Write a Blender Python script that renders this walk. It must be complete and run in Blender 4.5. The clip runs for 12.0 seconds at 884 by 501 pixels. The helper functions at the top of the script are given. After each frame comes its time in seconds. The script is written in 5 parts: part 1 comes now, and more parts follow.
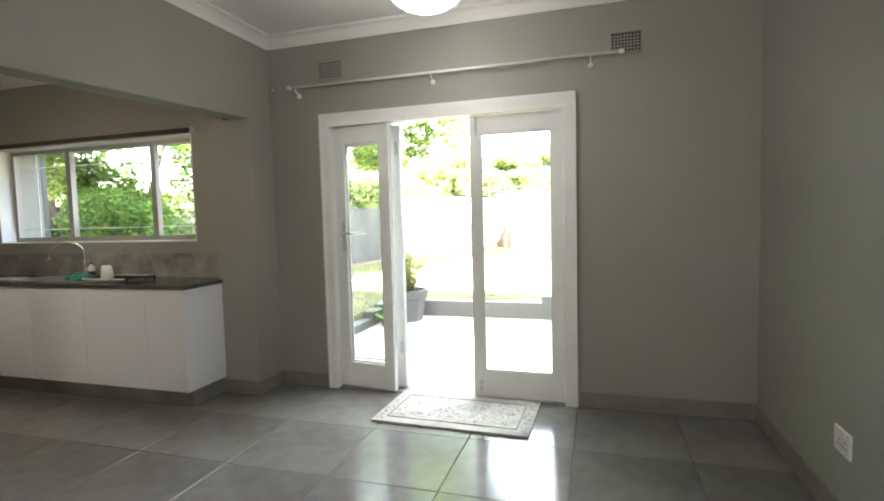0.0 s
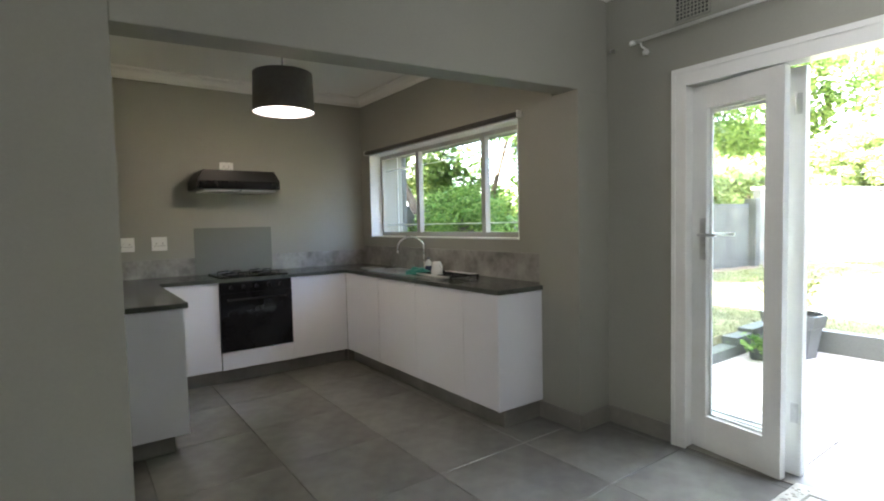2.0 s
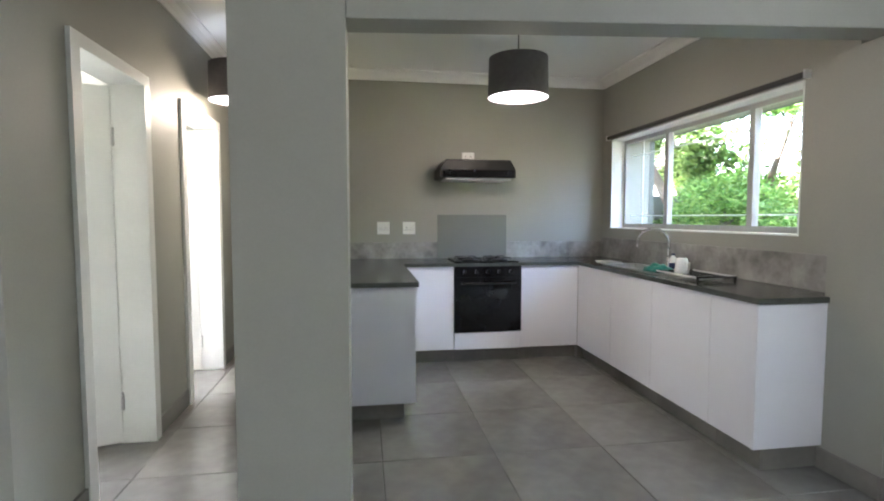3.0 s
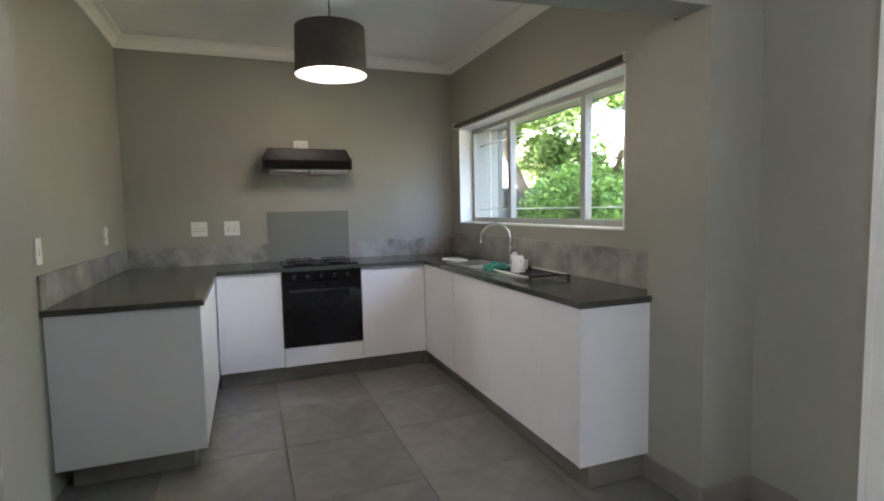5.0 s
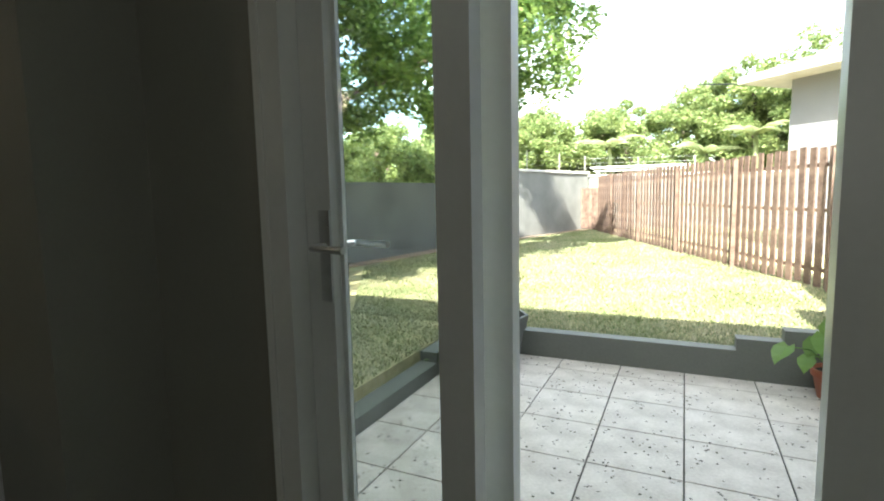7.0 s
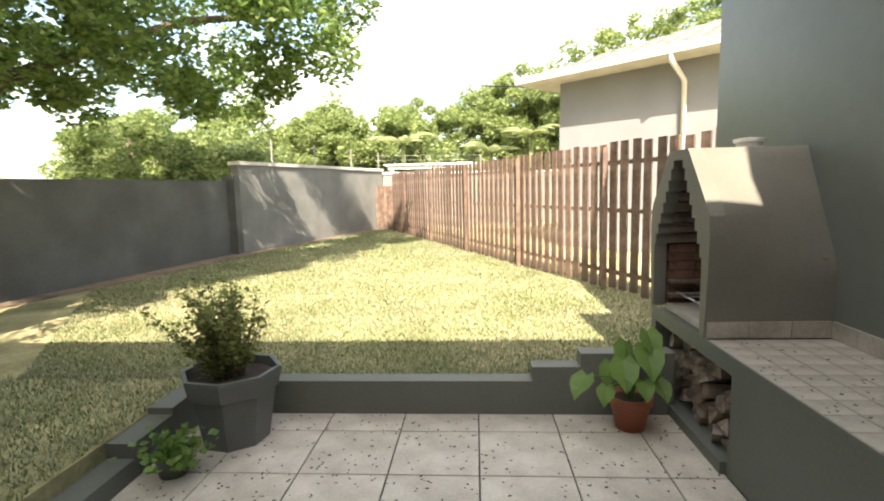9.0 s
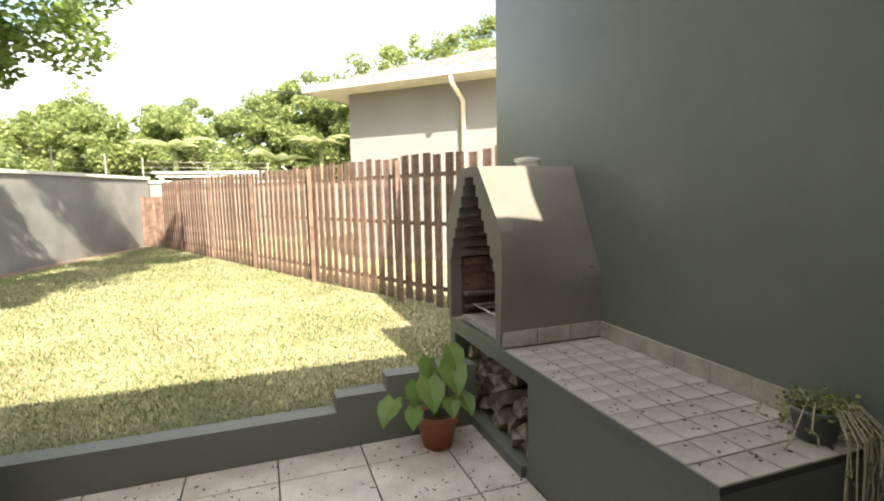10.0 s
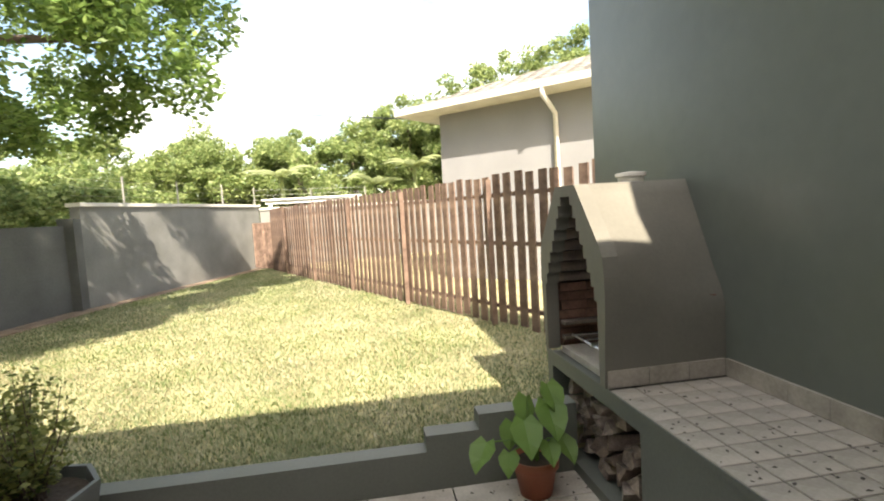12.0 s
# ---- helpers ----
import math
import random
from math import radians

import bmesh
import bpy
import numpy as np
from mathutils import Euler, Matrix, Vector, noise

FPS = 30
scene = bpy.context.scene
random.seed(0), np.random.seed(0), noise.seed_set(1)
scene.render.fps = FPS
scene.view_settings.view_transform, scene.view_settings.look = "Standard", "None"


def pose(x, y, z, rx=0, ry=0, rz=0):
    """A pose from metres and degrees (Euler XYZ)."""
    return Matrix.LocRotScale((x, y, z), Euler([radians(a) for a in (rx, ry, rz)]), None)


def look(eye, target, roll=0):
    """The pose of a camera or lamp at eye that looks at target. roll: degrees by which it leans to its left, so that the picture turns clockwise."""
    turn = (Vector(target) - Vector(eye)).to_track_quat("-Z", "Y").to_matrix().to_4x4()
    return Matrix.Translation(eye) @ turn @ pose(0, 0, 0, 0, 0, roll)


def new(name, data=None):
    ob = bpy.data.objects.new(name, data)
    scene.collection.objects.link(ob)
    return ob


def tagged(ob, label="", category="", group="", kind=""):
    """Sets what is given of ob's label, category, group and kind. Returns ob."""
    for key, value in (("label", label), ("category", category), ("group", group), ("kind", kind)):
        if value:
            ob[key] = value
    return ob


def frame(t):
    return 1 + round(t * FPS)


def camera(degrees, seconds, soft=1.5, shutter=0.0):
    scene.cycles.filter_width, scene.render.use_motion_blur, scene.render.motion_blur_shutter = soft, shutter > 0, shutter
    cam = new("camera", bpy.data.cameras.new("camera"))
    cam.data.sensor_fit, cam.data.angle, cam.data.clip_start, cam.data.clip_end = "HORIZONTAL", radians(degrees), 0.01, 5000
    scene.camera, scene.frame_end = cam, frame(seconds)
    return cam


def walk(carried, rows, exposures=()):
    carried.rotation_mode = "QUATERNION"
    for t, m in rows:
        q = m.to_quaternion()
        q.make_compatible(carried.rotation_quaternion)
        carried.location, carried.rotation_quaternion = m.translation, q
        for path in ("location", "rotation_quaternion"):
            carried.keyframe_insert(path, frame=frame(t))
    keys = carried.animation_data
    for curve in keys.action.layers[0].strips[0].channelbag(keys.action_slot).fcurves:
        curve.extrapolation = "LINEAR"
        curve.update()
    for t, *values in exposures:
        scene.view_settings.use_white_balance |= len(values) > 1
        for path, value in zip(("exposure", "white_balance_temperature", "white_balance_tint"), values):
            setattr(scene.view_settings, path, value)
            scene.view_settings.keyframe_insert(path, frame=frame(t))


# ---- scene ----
cam = camera(81.6, 12.0, soft=2.0)
PATH = [
    (0, (0.058, 0.025, 1.346), (-0.524, 1.934, 1.213), -1.5),
    (0.5, (-0.012, 0.256, 1.335), (-0.763, 2.104, 1.209), -2.3),
    (1, (-0.07, 0.461, 1.352), (-1.108, 2.165, 1.216), -1.1),
    (1.5, (-0.23, 0.674, 1.315), (-1.529, 2.189, 1.184), -0.7),
    (2, (-0.395, 0.808, 1.33), (-2.013, 1.979, 1.222), -1.3),
    (2.5, (-0.48, 0.917, 1.304), (-2.382, 1.526, 1.196), -1.0),
    (2.7, (-0.488, 0.951, 1.299), (-2.443, 1.349, 1.186), -0.2),
    (4.3, (-0.701, 1.317, 1.325), (-2.685, 1.5, 1.18), 0.2),
    (4.5, (-0.753, 1.371, 1.326), (-2.715, 1.729, 1.18), 0.0),
    (5, (-0.861, 1.563, 1.329), (-2.727, 2.269, 1.167), -1.1),
    (5.5, (-0.887, 1.862, 1.35), (-2.575, 2.921, 1.18), 0.1),
    (6, (-0.924, 2.12, 1.372), (-2.397, 3.458, 1.174), 0.1),
    (6.5, (-0.997, 2.38, 1.366), (-2.14, 4.01, 1.167), -0.1),
    (7, (-1.045, 2.635, 1.354), (-1.896, 4.43, 1.138), -1.2),
    (7.2, (-1.066, 2.72, 1.345), (-1.85, 4.545, 1.127), -1.0),
    (8.8, (-1.105, 3.717, 1.374), (-1.265, 5.695, 1.125), -1.3),
    (9, (-1.012, 3.794, 1.382), (-1.143, 5.775, 1.138), -1.4),
    (9.5, (-1.039, 3.94, 1.404), (-0.773, 5.907, 1.16), -0.9),
    (10, (-1.006, 4.023, 1.423), (-0.356, 5.9, 1.196), -1.3),
    (10.5, (-0.985, 4.074, 1.435), (-0.103, 5.856, 1.22), -1.5),
    (11, (-0.955, 4.148, 1.451), (-0.034, 5.912, 1.251), -1.8),
    (11.5, (-0.939, 4.187, 1.46), (-0.239, 6.052, 1.282), -3.0),
    (12, (-0.925, 4.22, 1.467), (-0.628, 6.192, 1.317), -3.5),
]

EXPOSURES = [(0.0, 5.12, 6750, 12), (1.0, 4.7, 6750, 12), (1.5, 4.42, 6600, 11), (2.0, 5.1, 6250, 12), (2.5, 5.9, 5950, 14), (4.5, 5.5, 5700, 14), (5.0, 5.4, 6100, 15), (5.5, 4.95, 5950, 14), (6.0, 4.3, 6350, 10), (6.5, 3.35, 6500, 5), (7.2, 2.7, 6600, 1), (9.0, 2.17, 7700, 9), (10.5, 2.24, 7600, 11), (11.5, 2.0, 7600, 10), (12.0, 2.0, 7600, 9)]
walk(cam, [(t, look(eye, target, roll)) for t, eye, target, roll in PATH], EXPOSURES)

# ---- light ----
SUN = Vector((0.15, -1.15, 1.0)).normalized()
world = bpy.data.worlds.new("world")
world.use_nodes = True
scene.world = world
wt = world.node_tree
sky = wt.nodes.new("ShaderNodeTexSky")
sky.sky_type, sky.sun_disc = "NISHITA", False
sky.sun_elevation, sky.sun_rotation = math.asin(SUN.z), math.atan2(SUN.x, SUN.y)
sky.air_density, sky.dust_density = 1.0, 2.0
cloud = wt.nodes.new("ShaderNodeTexNoise")
cloud.inputs["Scale"].default_value, cloud.inputs["Detail"].default_value = 2.2, 6
coord = wt.nodes.new("ShaderNodeTexCoord")
squash = wt.nodes.new("ShaderNodeMapping")
squash.inputs["Scale"].default_value = (1, 1, 2.6)
ramp = wt.nodes.new("ShaderNodeValToRGB")
ramp.color_ramp.elements[0].position, ramp.color_ramp.elements[1].position = 0.46, 0.60
blend = wt.nodes.new("ShaderNodeMixRGB")
blend.inputs[2].default_value = (6.2, 6.5, 6.9, 1)
wt.links.new(coord.outputs["Generated"], squash.inputs[0])
wt.links.new(squash.outputs[0], cloud.inputs["Vector"])
wt.links.new(cloud.outputs["Fac"], ramp.inputs[0])
wt.links.new(ramp.outputs[0], blend.inputs[0])
wt.links.new(sky.outputs[0], blend.inputs[1])
wt.links.new(blend.outputs[0], wt.nodes["Background"].inputs[0])
wt.nodes["Background"].inputs[1].default_value = 0.112


def lamp(name, kind, matrix, energy, color=(1, 1, 1), size=(1, 1)):
    data = bpy.data.lights.new(name, kind)
    data.energy, data.color = energy, color
    if kind == "AREA":
        data.shape, data.size, data.size_y = "RECTANGLE", size[0], size[1]
    ob = new(name, data)
    ob.matrix_world = matrix
    return ob


sun = lamp("sun", "SUN", look(SUN * 20, (0, 0, 0)), 3.5, (1.0, 0.955, 0.89))
sun.data.angle = radians(0.5)
# Fill lamps added in the openings of two unseen south windows
lamp("window_light_bedroom", "AREA", look((-4.2, -3.24, 1.5), (-4.2, 0, 1.2)), 3.8, (1.0, 0.97, 0.92), (2.4, 1.1))
lamp("window_light_living", "AREA", look((0.65, -3.24, 1.85), (0.65, 0, 1.2)), 1.5, (1.0, 0.97, 0.92), (0.4, 0.3))


# ---- materials ----
def material(name, color, rough=0.6, metal=0.0, vary=0.12, scale=3.0, fine=60.0, bump=0.02, spec=0.5, dist=0.01, tint=None):
    m = bpy.data.materials.new(name)
    m.use_nodes = True
    t = m.node_tree
    b = t.nodes["Principled BSDF"]
    b.inputs["Roughness"].default_value, b.inputs["Metallic"].default_value = rough, metal
    b.inputs["Specular IOR Level"].default_value = spec
    co = t.nodes.new("ShaderNodeTexCoord")
    big, small = t.nodes.new("ShaderNodeTexNoise"), t.nodes.new("ShaderNodeTexNoise")
    big.inputs["Scale"].default_value, big.inputs["Detail"].default_value = scale, 5
    small.inputs["Scale"].default_value, small.inputs["Detail"].default_value = fine, 3
    for n in (big, small):
        t.links.new(co.outputs["Object"], n.inputs["Vector"])
    add = t.nodes.new("ShaderNodeMath")
    add.operation, add.inputs[1].default_value = "MULTIPLY_ADD", 0.35
    t.links.new(small.outputs["Fac"], add.inputs[0])
    t.links.new(big.outputs["Fac"], add.inputs[2])
    r = t.nodes.new("ShaderNodeValToRGB")
    e = r.color_ramp.elements
    e[0].position, e[1].position = 0.45, 0.95
    lo = [c * (1 - vary) for c in color]
    hi = [min(1, c * (1 + vary)) for c in (tint or color)]
    e[0].color, e[1].color = (*lo, 1), (*hi, 1)
    t.links.new(add.outputs[0], r.inputs[0])
    t.links.new(r.outputs[0], b.inputs["Base Color"])
    if bump:
        bp = t.nodes.new("ShaderNodeBump")
        bp.inputs["Strength"].default_value, bp.inputs["Distance"].default_value = bump * 10, dist
        t.links.new(add.outputs[0], bp.inputs["Height"])
        t.links.new(bp.outputs[0], b.inputs["Normal"])
    return m


def random_tone(m, low, high, source="Object Info"):
    """Multiply the base colour by a random tone for each object or island."""
    t = m.node_tree
    b = t.nodes["Principled BSDF"]
    link = b.inputs["Base Color"].links[0]
    if source == "Object Info":
        out = t.nodes.new("ShaderNodeObjectInfo").outputs["Random"]
    else:
        out = t.nodes.new("ShaderNodeNewGeometry").outputs["Random Per Island"]
    ramp = t.nodes.new("ShaderNodeValToRGB")
    ramp.color_ramp.elements[0].color, ramp.color_ramp.elements[1].color = (*low, 1), (*high, 1)
    mul = t.nodes.new("ShaderNodeMixRGB")
    mul.blend_type, mul.inputs[0].default_value = "MULTIPLY", 1
    t.links.new(out, ramp.inputs[0])
    t.links.new(link.from_socket, mul.inputs[1])
    t.links.new(ramp.outputs[0], mul.inputs[2])
    t.links.new(mul.outputs[0], b.inputs["Base Color"])
    return m


def leaf_material(name, low, high, trans=0.5, base=(1, 1, 1), tint=None, scale=1.5):
    m = material(name, base, 0.45, vary=0.12, scale=scale, fine=20, bump=0, tint=tint)
    random_tone(m, low, high, "Island")
    t = m.node_tree
    b = t.nodes["Principled BSDF"]
    col = b.inputs["Base Color"].links[0].from_socket
    tr, mix = t.nodes.new("ShaderNodeBsdfTranslucent"), t.nodes.new("ShaderNodeMixShader")
    mix.inputs[0].default_value = trans
    t.links.new(col, tr.inputs[0])
    t.links.new(b.outputs[0], mix.inputs[1])
    t.links.new(tr.outputs[0], mix.inputs[2])
    t.links.new(mix.outputs[0], t.nodes["Material Output"].inputs[0])
    return m


def glow(name, color, strength):
    m = bpy.data.materials.new(name)
    m.use_nodes = True
    b = m.node_tree.nodes["Principled BSDF"]
    b.inputs["Base Color"].default_value = (0.8, 0.8, 0.8, 1)
    b.inputs["Emission Color"].default_value = (*color, 1)
    b.inputs["Emission Strength"].default_value = strength
    return m


M_WALL = material("taupe_wall_paint", (0.29, 0.288, 0.25), 0.55, vary=0.07, scale=1.2, fine=90, bump=0.012, dist=0.004)
M_CEIL = material("white_ceiling_paint", (0.74, 0.73, 0.70), 0.8, vary=0.04, scale=1.0, bump=0.005)
M_WHITE = material("white_gloss_paint", (0.76, 0.77, 0.75), 0.35, vary=0.05, scale=4, bump=0.006)
M_CAB = material("white_melamine", (0.74, 0.74, 0.78), 0.32, vary=0.02, scale=2, bump=0)
M_TOP = material("dark_granite", (0.065, 0.07, 0.062), 0.16, vary=0.35, scale=8, fine=220, bump=0)
M_TILE = random_tone(material("grey_floor_tile", (0.16, 0.157, 0.143), 0.15, vary=0.14, scale=1.3, fine=10, bump=0.003, tint=(0.205, 0.2, 0.184)), (0.95, 0.95, 0.95), (1, 1, 1))
M_GROUT = material("grey_grout", (0.12, 0.116, 0.105), 0.9, scale=8)
M_SKIRT = material("grey_skirting_tile", (0.2, 0.19, 0.17), 0.4, vary=0.2, scale=3, fine=20)
M_SPLASH = random_tone(material("stone_splash_tile", (0.185, 0.185, 0.17), 0.35, vary=0.3, scale=5, fine=26, bump=0.006, tint=(0.31, 0.31, 0.29)), (0.9, 0.85, 0.85), (1, 1, 1))
M_PANEL = material("grey_glass_panel", (0.19, 0.2, 0.18), 0.15, vary=0.03, bump=0)
M_BLACK = material("black_glass", (0.008, 0.008, 0.009), 0.08, vary=0.1, bump=0, spec=0.3)
M_BLACKM = material("black_enamel", (0.012, 0.012, 0.012), 0.35, vary=0.1, bump=0, spec=0.2)
M_CHROME = material("chrome", (0.75, 0.75, 0.75), 0.12, 1.0, vary=0.03, bump=0)
M_STEEL = material("brushed_steel", (0.6, 0.6, 0.6), 0.28, 1.0, vary=0.08, scale=30, bump=0)
M_PLASTIC = material("white_plastic", (0.72, 0.72, 0.7), 0.4, vary=0.02, bump=0)
M_HOLE = material("dark_recess", (0.02, 0.02, 0.02), 0.8, bump=0)
M_SHADE = material("grey_fabric_shade", (0.13, 0.12, 0.115), 0.85, vary=0.12, scale=30, fine=300, bump=0.02)
M_LIT = glow("lit_diffuser", (0.85, 0.92, 1.0), 0.10)
M_RUG = material("cream_woven_rug", (0.5, 0.49, 0.43), 0.95, vary=0.2, scale=9, fine=140, bump=0.12)
M_RUG2 = material("grey_rug_pattern", (0.27, 0.26, 0.22), 0.95, vary=0.3, scale=20, fine=140, bump=0.12)
M_TEAL = material("teal_plastic", (0.02, 0.17, 0.14), 0.35, vary=0.1, bump=0)
M_NAVY = material("dark_blue_plastic", (0.015, 0.025, 0.08), 0.3, vary=0.1, bump=0)
M_CUP = material("white_ceramic", (0.7, 0.7, 0.68), 0.2, vary=0.03, bump=0)
M_EXT = material("dark_grey_masonry_paint", (0.132, 0.138, 0.12), 0.6, vary=0.2, scale=0.7, fine=60, bump=0.03, dist=0.006)
M_BOUND = material("satin_dark_grey_wall_paint", (0.135, 0.145, 0.128), 0.36, vary=0.14, scale=0.8, fine=12, bump=0.012, dist=0.01)
M_SOOT = material("sooty_corbel_brick", (0.2, 0.155, 0.125), 0.85, vary=0.45, scale=6, fine=40, bump=0.06)
M_BRAAI = material("taupe_masonry_paint", (0.17, 0.16, 0.135), 0.65, vary=0.14, scale=2.5, fine=50, bump=0.03)
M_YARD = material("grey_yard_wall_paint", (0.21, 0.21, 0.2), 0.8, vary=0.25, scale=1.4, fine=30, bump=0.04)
# Yard wall grey darkened: the trees' shade is put into the colour
M_YARD_SHADED = material("tree_shaded_yard_wall_paint", (0.12, 0.122, 0.115), 0.8, vary=0.3, scale=1.4, fine=30, bump=0.04)
M_DIRT = material("bare_brown_earth", (0.25, 0.18, 0.13), 0.95, vary=0.4, scale=5, fine=40, bump=0.12)
M_CTILE = random_tone(material("beige_counter_tile", (0.36, 0.32, 0.27), 0.5, vary=0.22, scale=5, fine=60, bump=0.03, tint=(0.45, 0.4, 0.35)), (0.9, 0.9, 0.9), (1, 1, 1))
M_COPE = material("white_coping", (0.62, 0.6, 0.56), 0.8, vary=0.15, scale=3)
M_PATIO = random_tone(material("beige_patio_tile", (0.5, 0.435, 0.37), 0.5, vary=0.2, scale=5, fine=60, bump=0.03, tint=(0.58, 0.525, 0.47)), (0.9, 0.9, 0.9), (1, 1, 1))
M_DARK_GROUT = material("dark_grout", (0.07, 0.065, 0.055), 0.95, scale=8)
M_SPECK = material("dark_chips", (0.06, 0.05, 0.04), 0.8, bump=0)
M_WOOD = random_tone(material("weathered_red_brown_timber", (0.132, 0.08, 0.06), 0.8, vary=0.3, scale=6, fine=60, bump=0.05, tint=(0.22, 0.15, 0.115)), (0.72, 0.7, 0.7), (1.1, 1.1, 1.1))
M_LOG = random_tone(material("split_firewood", (0.13, 0.095, 0.08), 0.85, vary=0.45, scale=9, fine=80, bump=0.12, tint=(0.33, 0.26, 0.22)), (0.6, 0.55, 0.5), (1.1, 1.1, 1.1))
M_BRICK = random_tone(material("sooty_fire_brick", (0.24, 0.13, 0.09), 0.9, vary=0.5, scale=7, fine=60, bump=0.08), (0.55, 0.5, 0.5), (1, 1, 1))
M_SOIL = material("soil", (0.05, 0.035, 0.025), 0.95, vary=0.4, scale=20, bump=0.1)
M_EARTH = material("lawn_ground", (0.27, 0.25, 0.12), 0.95, vary=0.35, scale=1.6, fine=30, bump=0.1, tint=(0.42, 0.37, 0.21))
M_FAR = material("far_ground", (0.1, 0.12, 0.05), 0.95, vary=0.3, scale=0.2, bump=0)
M_GRASS = leaf_material("grass_blades", (0.15, 0.21, 0.08), (0.62, 0.535, 0.41), 0.35, (0.64, 0.80, 0.52), (1.0, 0.90, 0.92), 0.9)
M_POT = material("dark_grey_plastic_pot", (0.12, 0.127, 0.122), 0.45, vary=0.12, scale=5, bump=0.01)
M_TERRA = material("terracotta_plastic", (0.36, 0.11, 0.06), 0.5, vary=0.1, scale=6, bump=0.01)
M_BARK = material("brown_bark", (0.13, 0.095, 0.07), 0.9, vary=0.4, scale=5, fine=30, bump=0.15)
M_LEAF = leaf_material("tree_leaves", (0.09, 0.17, 0.04), (0.32, 0.44, 0.13))
M_LEAF2 = leaf_material("hedge_leaves", (0.14, 0.22, 0.07), (0.42, 0.48, 0.2))
M_FROND = leaf_material("pale_frond_leaves", (0.28, 0.33, 0.14), (0.46, 0.5, 0.27))
M_LEAFY = leaf_material("shrub_leaves", (0.09, 0.13, 0.035), (0.38, 0.39, 0.13))
M_LEAFB = leaf_material("bright_leaves", (0.1, 0.22, 0.05), (0.3, 0.44, 0.12))
M_VINE = material("pale_vine_stems", (0.42, 0.36, 0.26), 0.8, bump=0)
M_HOUSE = material("pale_grey_house_paint", (0.25, 0.25, 0.26), 0.8, vary=0.12, scale=1, bump=0.01)
M_ROOF = material("tan_roof_tiles", (0.235, 0.22, 0.2), 0.8, vary=0.35, scale=2, fine=20, bump=0.04)
M_ALU = material("pale_aluminium_frame", (0.36, 0.35, 0.33), 0.4, 0.3, vary=0.05, bump=0)
M_BLIND = material("dark_roller_blind", (0.05, 0.045, 0.04), 0.7, bump=0)

M_GLASS = bpy.data.materials.new("clear_glass")
M_GLASS.use_nodes = True
gt = M_GLASS.node_tree
gb = gt.nodes["Principled BSDF"]
gt.nodes.remove(gb)
g_clear, g_gloss, g_mix, g_fr = gt.nodes.new("ShaderNodeBsdfTransparent"), gt.nodes.new("ShaderNodeBsdfGlossy"), gt.nodes.new("ShaderNodeMixShader"), gt.nodes.new("ShaderNodeLayerWeight")
g_pow, g_add = gt.nodes.new("ShaderNodeMath"), gt.nodes.new("ShaderNodeMath")
g_pow.operation, g_pow.inputs[1].default_value = "POWER", 5.0
g_add.operation, g_add.inputs[1].default_value, g_add.inputs[2].default_value = "MULTIPLY_ADD", 0.6, 0.02
g_clear.inputs[0].default_value = (0.97, 0.98, 0.97, 1)
g_gloss.inputs["Roughness"].default_value = 0.02
gt.links.new(g_fr.outputs["Facing"], g_pow.inputs[0])
gt.links.new(g_pow.outputs[0], g_add.inputs[0])
gt.links.new(g_add.outputs[0], g_mix.inputs[0])
gt.links.new(g_clear.outputs[0], g_mix.inputs[1])
gt.links.new(g_gloss.outputs[0], g_mix.inputs[2])
gt.links.new(g_mix.outputs[0], gt.nodes["Material Output"].inputs[0])


# ---- mesh helpers ----
def cube(bm, x0, x1, y0, y1, z0, z1):
    vs = [bm.verts.new((x, y, z)) for x in (x0, x1) for y in (y0, y1) for z in (z0, z1)]
    for a, b, c, d in ((0, 1, 3, 2), (4, 6, 7, 5), (0, 4, 5, 1), (2, 3, 7, 6), (0, 2, 6, 4), (1, 5, 7, 3)):
        bm.faces.new((vs[a], vs[b], vs[c], vs[d]))
    return vs


def prism(bm, pts, axis, a, b):
    """Extrude a closed outline. axis x: pts are (y, z); y: (x, z); z: (x, y)."""
    put = {"x": lambda p, h: (h, p[0], p[1]), "y": lambda p, h: (p[0], h, p[1]), "z": lambda p, h: (p[0], p[1], h)}[axis]
    lo, hi = [bm.verts.new(put(p, a)) for p in pts], [bm.verts.new(put(p, b)) for p in pts]
    n = len(pts)
    bm.faces.new(lo)
    bm.faces.new(list(reversed(hi)))
    for i in range(n):
        bm.faces.new((lo[i], hi[i], hi[(i + 1) % n], lo[(i + 1) % n]))
    bmesh.ops.recalc_face_normals(bm, faces=bm.faces)


def lathe(bm, prof, n=24, cx=0, cy=0):
    """Turn a profile of (radius, z) about the upright axis."""
    rings = []
    for r, z in prof:
        rings.append([bm.verts.new((cx + r * math.cos(2 * math.pi * k / n), cy + r * math.sin(2 * math.pi * k / n), z)) for k in range(n)] if r > 1e-5 else [bm.verts.new((cx, cy, z))])
    for A, B in zip(rings, rings[1:]):
        for k in range(n):
            q = [A[k % len(A)], A[(k + 1) % len(A)], B[(k + 1) % len(B)], B[k % len(B)]]
            q = list(dict.fromkeys(q))
            if len(q) > 2:
                bm.faces.new(q)
    bmesh.ops.recalc_face_normals(bm, faces=bm.faces)


